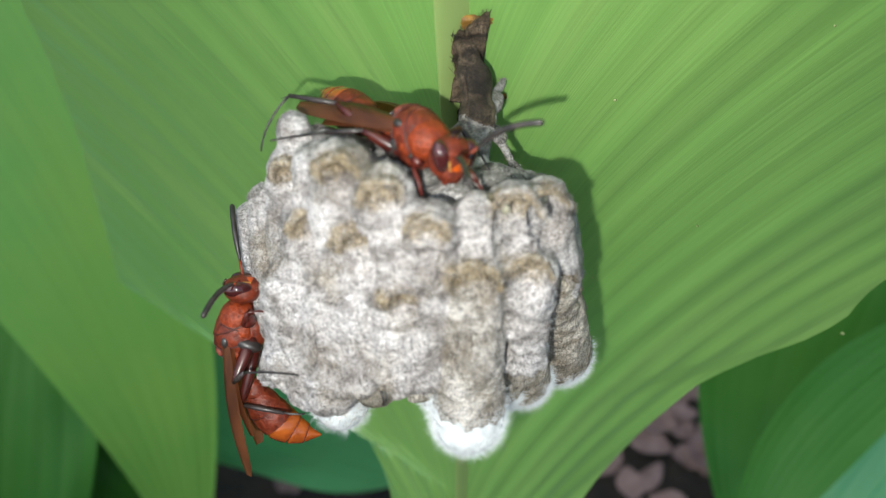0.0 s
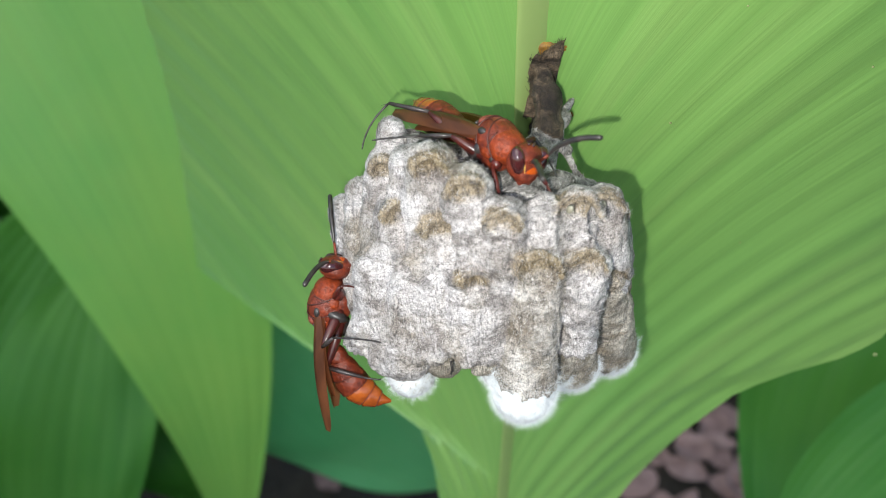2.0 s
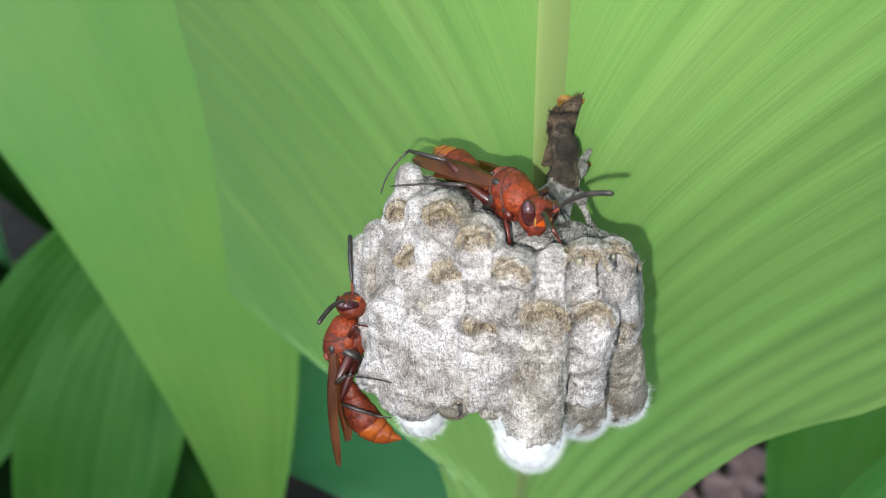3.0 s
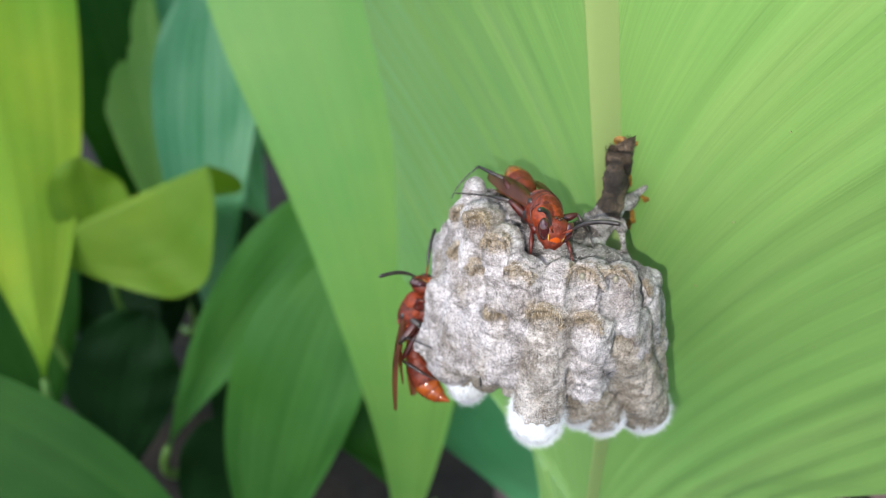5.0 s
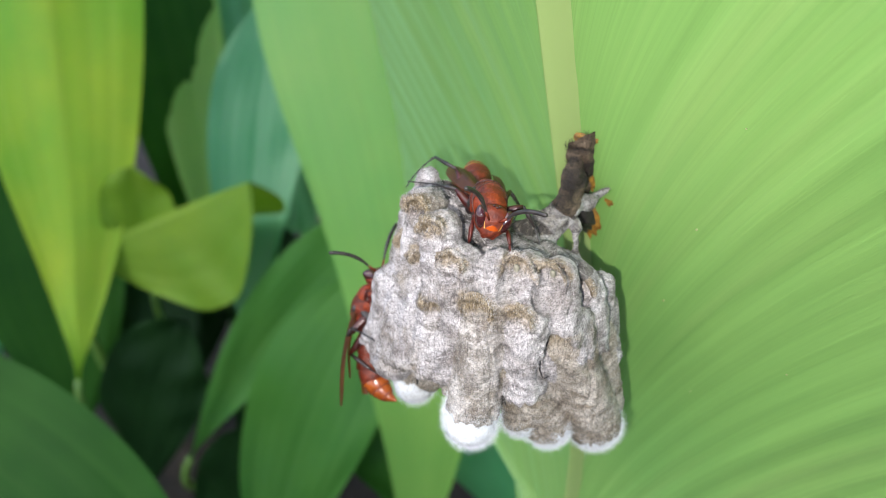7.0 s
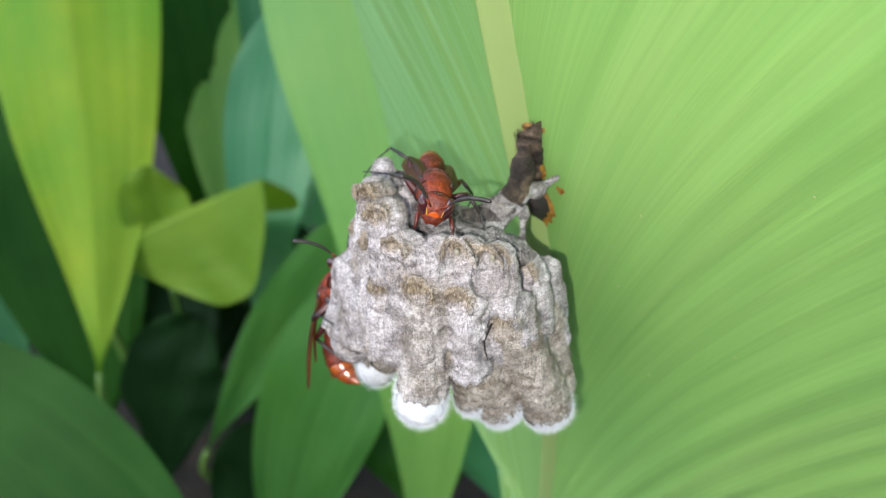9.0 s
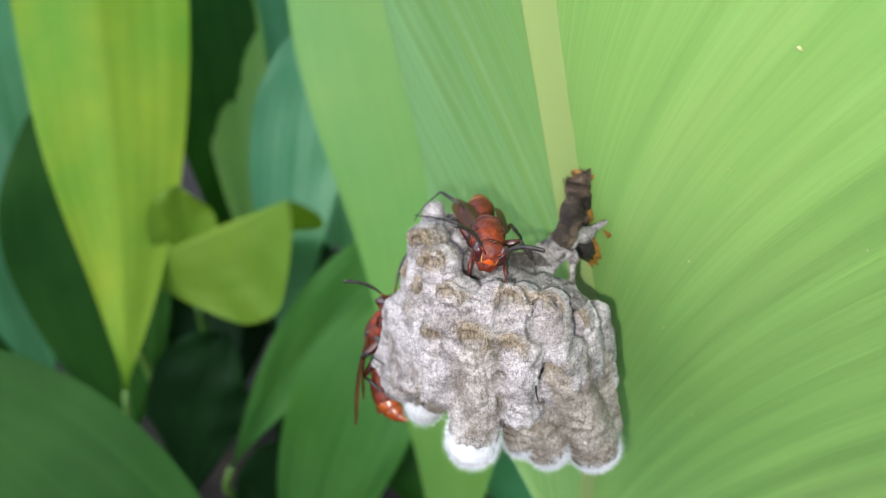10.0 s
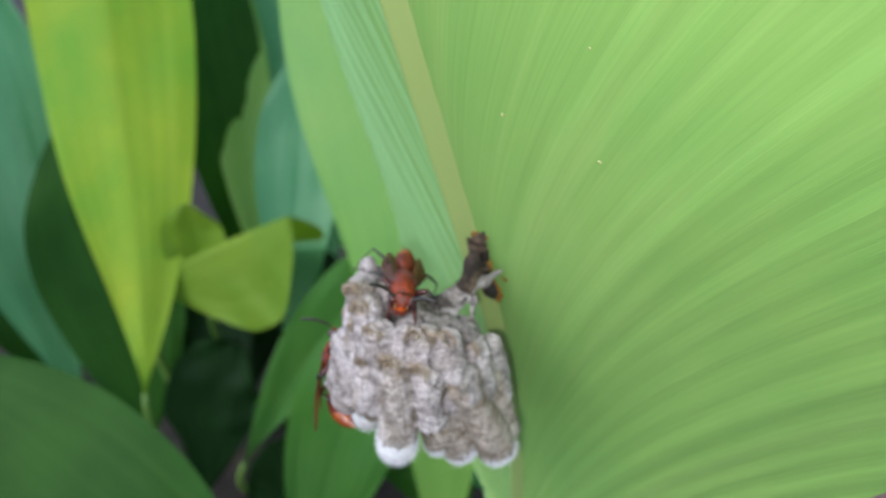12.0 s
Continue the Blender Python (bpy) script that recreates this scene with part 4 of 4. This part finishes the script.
# ---- the wasps ----
def build_wasp(label, m, droop, feet, size=1.25, nod=22, head_turn=0.0):
    """A rust-red paper wasp; its own space: x ahead, z up, millimetres times mm."""
    mm = 0.001 * size
    wasp = tagged(new("wasp"), label, "wasp", "wasps on the nest")
    wasp.matrix_world = m

    def mesh(name, shapes, mat, parent=wasp, label=""):
        bm = bmesh.new()
        for centre, size, turn in shapes:
            blob(bm, [v * mm for v in centre], [v * mm for v in size], turn, 24)
        return part(name, bm, mat, parent, label)

    mesh("thorax", [((0.2, 0, 0.3), (4.1, 3.0, 3.1), (0, 8, 0)), ((-2.9, 0, -0.3), (2.4, 2.5, 2.6), (0, -25, 0)), ((0.6, 0, -1.6), (2.9, 2.2, 2.1), (0, 0, 0))], CHITIN)
    mesh("collar", [((2.3, 0, 0.05), (2.6, 2.75, 2.5), (0, 18, 0))], PLATE, label="orange-red neck shield")
    mesh("back_shield", [((0.1, 0, 1.05), (3.0, 2.35, 2.42), (0, 8, 0))], DUSTY, label="dusty rose back shield")
    mesh("scutellum", [((-1.9, 0, 2.45), (1.2, 1.9, 0.9), (0, -14, 0))], DUSTY)
    for s in (1, -1):
        mesh("side_plate", [((1.15, 2.25 * s, -0.75), (1.2, 0.62, 1.1), (0, 20, 0))], PLATE, label="orange-red side plate")
        mesh("side_plate", [((-2.0, 2.0 * s, 0.55), (1.1, 0.75, 1.0), (0, -20, 0))], PLATE, label="orange-red side plate")
    mesh("thorax_patch", [((-0.8, 2.0, -1.3), (0.9, 1.15, 1.9), (0, 25, 0)), ((-0.8, -2.0, -1.3), (0.9, 1.15, 1.9), (0, 25, 0)), ((-3.4, 0, -1.6), (1.6, 2.0, 1.7), (0, 0, 0)), ((-2.6, 0, 2.1), (0.4, 2.1, 0.5), (0, 0, 0)), ((2.0, 0, -1.6), (0.9, 2.4, 1.2), (0, 10, 0))], SOOT)
    # dark seams over the back and down the flanks
    for shift, lean in ((0.0, 0.0), (1.5, 0.35), (-1.5, -0.35)):
        bm = bmesh.new()
        arc = []
        for k in range(15):
            a = radians(28 + 118 * k / 14)
            y = shift + lean * math.cos(a) * 1.6
            x = 4.06 * math.cos(a)
            arc.append(Vector((0.2 + x, y, 0.32 + 3.12 * math.sqrt(max(0, 1 - (y / 3.0) ** 2 - (x / 4.1) ** 2)) - 0.14 * x)) * mm)
        sweep(bm, arc, [0.075 * mm] * 15, 6)
        part("seam", bm, SUTURE, wasp)
    # the edge of the neck shield, a ring round the front of the thorax
    for front, lean in ((1.5, -0.42), (-2.0, 0.30)):
        bm = bmesh.new()
        ring = []
        for k in range(33):
            a = 2 * math.pi * k / 32
            grow = 0.9
            for _ in range(8):
                x = front + lean * 3.1 * math.sin(a) * grow
                grow = math.sqrt(max(0.05, 1 - (x / 4.1) ** 2))
            ring.append(Vector((0.2 + x, 3.02 * math.cos(a) * grow, 0.3 + 3.12 * math.sin(a) * grow - 0.14 * x)) * mm)
        sweep(bm, ring, [0.12 * mm] * 33, 6)
        part("seam", bm, SUTURE, wasp)
    for s in (1, -1):
        for tilt, x0 in ((0.3, 1.5), (-0.2, -1.0), (0.6, -2.6)):
            bm = bmesh.new()
            arc = []
            for k in range(12):
                z = 1.7 - 3.4 * k / 11
                x = x0 + tilt * z
                arc.append(Vector((0.2 + x, s * (3.0 * math.sqrt(max(0.05, 1 - (x / 4.1) ** 2 - (z / 3.1) ** 2)) + 0.02), 0.3 + z)) * mm)
            sweep(bm, arc, [0.085 * mm] * 12, 6)
            part("seam", bm, SUTURE, wasp)
    for s in (1, -1):
        mesh("wing_joint", [((-0.2, 2.6 * s, 1.5), (0.8, 0.45, 0.5), (0, 0, 0))], SOOT)
    # head
    hx, hz = 6.3, -0.9
    bm = bmesh.new()
    blob(bm, (0, 0, 0), (1.75 * mm, 2.9 * mm, 2.55 * mm), (0, -8, 0), 28)
    blob(bm, (0.5 * mm, 0, -1.3 * mm), (1.4 * mm, 1.9 * mm, 1.5 * mm), (0, 0, 0), 20)
    head = part("head", bm, CHITIN, wasp)
    head.matrix_local = pose(hx * mm, 0, hz * mm, 0, nod, head_turn)
    for s in (1, -1):
        mesh("eye", [((0.50, 1.98 * s, 0.40), (1.10, 0.98, 1.85), (-14 * s, -12, 0))], EYE, head, "glossy dark brown compound eye")
        mesh("cheek_mark", [((1.30, 1.28 * s, -0.35), (0.30, 0.16, 0.95), (-16 * s, -4, 0))], PALE_MARK, head, "pale yellow line beside the eye")
        mesh("mandible", [((0.85, 0.60 * s, -2.2), (0.45, 0.55, 0.75), (22 * s, 12, 0))], CHITIN, head)
        bm = bmesh.new()
        blob(bm, (0, 0, 0), (0.26 * mm, 0.26 * mm, 0.26 * mm), (0, 0, 0), 10)
        sweep(bm, [(0, 0, 0), (1.1 * mm, 0, 0.25 * mm), (2.2 * mm, 0, 0.5 * mm)], [0.2 * mm, 0.22 * mm, 0.18 * mm], 8)
        antenna = part("antenna", bm, CHITIN, head)
        antenna.location = (1.35 * mm, 0.75 * s * mm, 0.45 * mm)
        bm = bmesh.new()
        arc = bend((2.2, 0, 0.5), (6.0, 0, 2.2), (10.2, 0, 0.2), 26)
        pts, rad = [], []
        for i, p in enumerate(arc):
            pts.append(p * mm)
            rad.append((0.18 + 0.18 * min(1, i / 9) + (0.018 if i % 2 else 0)) * mm * (0.6 if i == 26 else 1))
        sweep(bm, pts, rad, 8)
        flagellum = part("flagellum", bm, SOOT, antenna, "black curved antenna tip")
        ANTENNAE.append(antenna)
    mesh("clypeus", [((1.12, 0, -1.05), (0.72, 1.3, 1.45), (0, 8, 0))], FACE, head, "glossy orange face plate")
    mesh("ocellus", [((0.55, 0.0, 2.45), (0.25, 0.25, 0.2), (0, 0, 0)), ((0.2, 0.45, 2.5), (0.22, 0.22, 0.2), (0, 0, 0)), ((0.2, -0.45, 2.5), (0.22, 0.22, 0.2), (0, 0, 0))], EYE, head)
    # waist and abdomen, curving down by droop degrees
    bm = bmesh.new()
    sweep(bm, [(-4.2 * mm, 0, -0.9 * mm), (-5.2 * mm, 0, -0.9 * mm), (-6.6 * mm, 0, -0.7 * mm)], [0.55 * mm, 0.4 * mm, 0.75 * mm], 12)
    part("waist", bm, CHITIN, wasp)
    at, angle = Vector((-6.2, 0, -0.7)), radians(-4 + droop * 0.25)
    sizes = [(2.6, 0.7, 1.9), (2.9, 1.85, 2.65), (2.5, 2.62, 2.7), (2.3, 2.62, 2.2), (2.0, 2.15, 1.45), (2.0, 1.25, 0.22)]
    for i, (long, r0, r1) in enumerate(sizes):
        way = Vector((-math.cos(angle), 0, -math.sin(angle)))
        nxt = at + way * long
        bm = bmesh.new()
        pts = [at + (nxt + way * 0.25 - at) * t for t in (0, 0.12, 0.4, 0.7, 0.92, 1.0)]
        rr = [r0 * 0.93, r0 * 1.0, r0 + (r1 - r0) * 0.5 + 0.12, r0 + (r1 - r0) * 0.8 + 0.1, r1 + 0.03, r1 * 0.95]
        sweep(bm, [p * mm for p in pts], [r * mm for r in rr], 20, 0.93)
        ring = part("abdomen_segment", bm, ABDOMEN if i > 2 else CHITIN, wasp)
        if 0 < i < 5:
            bm = bmesh.new()
            sweep(bm, [(nxt + way * t) * mm for t in (0.02, 0.09, 0.18)], [(r1 + v) * mm for v in (0.03, 0.06, 0.0)], 20, 0.94)
            part("segment_band", bm, SUTURE if i == 1 else CHITIN, ring, "dark red band")
        at = nxt
        angle += radians(droop * 0.22)
    # wings, folded lengthwise along the body
    for s in (1, -1):
        for name, long, wide, splay, z0, tip_z in (("forewing", 19.0, 3.3, 0.15, 1.9, 0.0), ("hindwing", 13.0, 2.0, 0.22, 1.0, -1.0)):
            bm = bmesh.new()
            rows = []
            for i in range(22):
                u = i / 21
                w = wide * (0.25 + 1.0 * math.sin(math.pi * min(1, 0.06 + u * 0.93)) ** 0.6)
                c = Vector((-0.6 - long * u * math.cos(splay), s * (2.4 + long * u * math.sin(splay) * 0.55 + 0.5 * math.sin(u * math.pi)), z0 + (tip_z - z0) * u + 0.9 * math.sin(u * math.pi)))
                row = []
                for j in range(7):
                    t = j / 6 - 0.5
                    row.append(bm.verts.new((c + Vector((0, s * w * t * 0.75, -abs(w * t) * 0.55 - w * t * 0.5 + 0.09 * math.sin(j * 3.1 + i * 0.2)))) * mm))
                rows.append(row)
            grid_faces(bm, rows)
            part(name, bm, WING, wasp, "narrow amber-brown folded wing")
    # legs: knee, ankle and foot where they stand
    for s, x, knee, ankle, foot in feet:
        hip = Vector((x, 1.3 * s, -2.0))
        knee, ankle, foot = [(m.inverted() @ Vector(p)) / mm for p in (knee, ankle, foot)]
        hue = LEG if x > 2 else SHIN
        sole = LEG if x > 2 else SOOT
        bm = bmesh.new()
        sweep(bm, [hip * mm, (hip * 0.6 + knee * 0.4) * mm, (hip * 0.2 + knee * 0.8) * mm, knee * mm], [0.70 * mm, 0.88 * mm, 0.62 * mm, 0.34 * mm], 10)
        leg = part("leg", bm, LEG if x > 2 else DARK_LEG, wasp)
        bm = bmesh.new()
        sweep(bm, [knee * mm, (knee * 0.6 + ankle * 0.4) * mm, ankle * mm], [0.26 * mm, 0.38 * mm, 0.25 * mm], 10)
        part("shin", bm, hue, leg)
        bm = bmesh.new()
        arc = bend(ankle, ankle * 0.5 + foot * 0.5 + (ankle - knee) * 0.25, foot, 10)
        sweep(bm, [p * mm for p in arc], [(0.14 + 0.04 * (k % 2) - 0.05 * k / 10) * mm for k in range(11)], 8)
        part("foot", bm, sole, leg)
        bm = bmesh.new()
        for q in (-1, 1):
            sweep(bm, [ankle * mm, (ankle + (ankle - knee).normalized() * 0.9 + Vector((0, 0.3 * q, -0.5))) * mm], [0.09 * mm, 0.02 * mm], 5)
        part("spur", bm, hue, leg)
    return wasp


ANTENNAE = []


def frame_of(at, ahead, up):
    x = Vector(ahead).normalized()
    z = Vector(up)
    z = (z - x * z.dot(x)).normalized()
    y = z.cross(x)
    m = Matrix((x, y, z)).transposed().to_4x4()
    m.translation = at
    return m


TOP_FEET = [
    (-1, 2.6, (-0.0045, 0.0925, 0.5165), (-0.0032, 0.0895, 0.5130), (-0.0022, 0.0860, 0.5105)),
    (1, 2.6, (0.0030, 0.0950, 0.5150), (0.0050, 0.0930, 0.5130), (0.0070, 0.0910, 0.5100)),
    (-1, 0.2, (-0.0125, 0.0965, 0.5210), (-0.0190, 0.0975, 0.5205), (-0.0280, 0.0965, 0.5200)),
    (1, 0.2, (0.0020, 0.1020, 0.5180), (0.0042, 0.1030, 0.5135), (0.0062, 0.1020, 0.5095)),
    (-1, -2.2, (-0.0180, 0.1030, 0.5230), (-0.0265, 0.1050, 0.5240), (-0.0312, 0.0990, 0.5170)),
    (1, -2.2, (-0.0085, 0.1110, 0.5168), (-0.0090, 0.1150, 0.5120), (-0.0095, 0.1125, 0.5085)),
]
SIDE_FEET = [
    (-1, 2.6, (-0.0380, 0.0880, 0.4890), (-0.0360, 0.0870, 0.4925), (-0.0335, 0.0890, 0.4910)),
    (1, 2.6, (-0.0390, 0.0990, 0.4910), (-0.0370, 0.1000, 0.4940), (-0.0360, 0.1010, 0.4920)),
    (-1, 0.2, (-0.0405, 0.0830, 0.4800), (-0.0370, 0.0815, 0.4838), (-0.0262, 0.0797, 0.4850)),
    (1, 0.2, (-0.0400, 0.0990, 0.4830), (-0.0385, 0.1010, 0.4790), (-0.0370, 0.1010, 0.4780)),
    (-1, -2.2, (-0.0410, 0.0835, 0.4740), (-0.0330, 0.0830, 0.4725), (-0.0295, 0.0840, 0.4715)),
    (1, -2.2, (-0.0390, 0.0950, 0.4720), (-0.0340, 0.0960, 0.4700), (-0.0310, 0.0960, 0.4720)),
]
TOP_POSE = frame_of((-0.0046, 0.0978, 0.5190), (0.74, -0.67, 0.03), (0.24, 0.22, 0.94))
SIDE_POSE = frame_of((-0.0412, 0.0915, 0.4842), (0.06, 0.30, 0.95), (-1, -0.2, 0.1))
wasp_top = build_wasp("rust-red paper wasp standing on the nest's roof", TOP_POSE, -5, TOP_FEET, 1.36, 7, 0)
wasp_side = build_wasp("rust-red paper wasp clinging head-up to the nest's side", SIDE_POSE, 62, SIDE_FEET, 1.36, 18, 0)


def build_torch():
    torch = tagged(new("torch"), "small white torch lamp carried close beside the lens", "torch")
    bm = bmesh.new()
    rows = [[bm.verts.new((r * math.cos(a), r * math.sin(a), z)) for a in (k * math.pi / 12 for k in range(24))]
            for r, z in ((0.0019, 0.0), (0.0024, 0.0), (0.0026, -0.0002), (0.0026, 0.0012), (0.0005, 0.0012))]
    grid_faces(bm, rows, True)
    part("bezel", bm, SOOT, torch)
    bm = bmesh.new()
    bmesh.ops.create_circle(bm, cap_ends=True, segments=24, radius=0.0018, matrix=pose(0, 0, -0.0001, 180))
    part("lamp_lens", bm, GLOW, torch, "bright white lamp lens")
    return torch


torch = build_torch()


# ---- what moves ----
def sway(antenna, place, rows):
    """Key an antenna so that it points the given ways (in the world) at the given times, arched upwards."""
    base = antenna.location.copy()
    turn = (place @ antenna.parent.matrix_basis).to_3x3().inverted()
    walk(antenna, [(t, frame_of(base, turn @ Vector(way), turn @ Vector((0.1, -0.2, 1)))) for t, way in rows])


def motions():
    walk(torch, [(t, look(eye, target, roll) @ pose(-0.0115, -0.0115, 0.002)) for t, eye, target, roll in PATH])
    left, right, side_left, side_right = ANTENNAE
    sway(left, TOP_POSE, [(0.0, (14.5, -3.3, 7.2)), (1.5, (13.4, -5.8, 7.7)), (2.5, (13.7, -4.9, 7.8)), (3.2, (14.0, -4.0, 7.5)), (5.0, (15.6, 1.3, 5.2)), (6.5, (15.6, -1.7, 5.3)), (7.7, (15.6, 0.0, 4.9)),
                          (9.5, (15.8, 2.3, 4.0)), (10.5, (15.7, 0.6, 5.1)), (12.0, (15.7, 1.0, 5.0))])
    sway(right, TOP_POSE, [(0.0, (3.0, -10.0, 2.0)), (3.2, (3.0, -10.0, 3.0)), (5.0, (2.2, -9.0, 9.0)), (7.7, (2.2, -10.5, 11.0)), (9.5, (2.1, -11.5, 11.6)), (10.5, (-0.4, -11.3, 12.0)), (12.0, (0.5, -11.3, 11.8))])
    sway(side_left, SIDE_POSE, [(0.0, (-3.0, 9.5, 9.0)), (3.2, (-3.0, 9.5, 9.0)), (6.5, (-3.5, 10.0, 8.5)), (12.0, (-3.5, 10.0, 8.5))])
    sway(side_right, SIDE_POSE, [(0.0, (-0.6, -9.0, 1.6)), (3.2, (-0.8, -9.0, 1.8)), (6.5, (-4.0, -7.0, 5.0)), (12.0, (-4.0, -7.0, 5.0))])


motions()
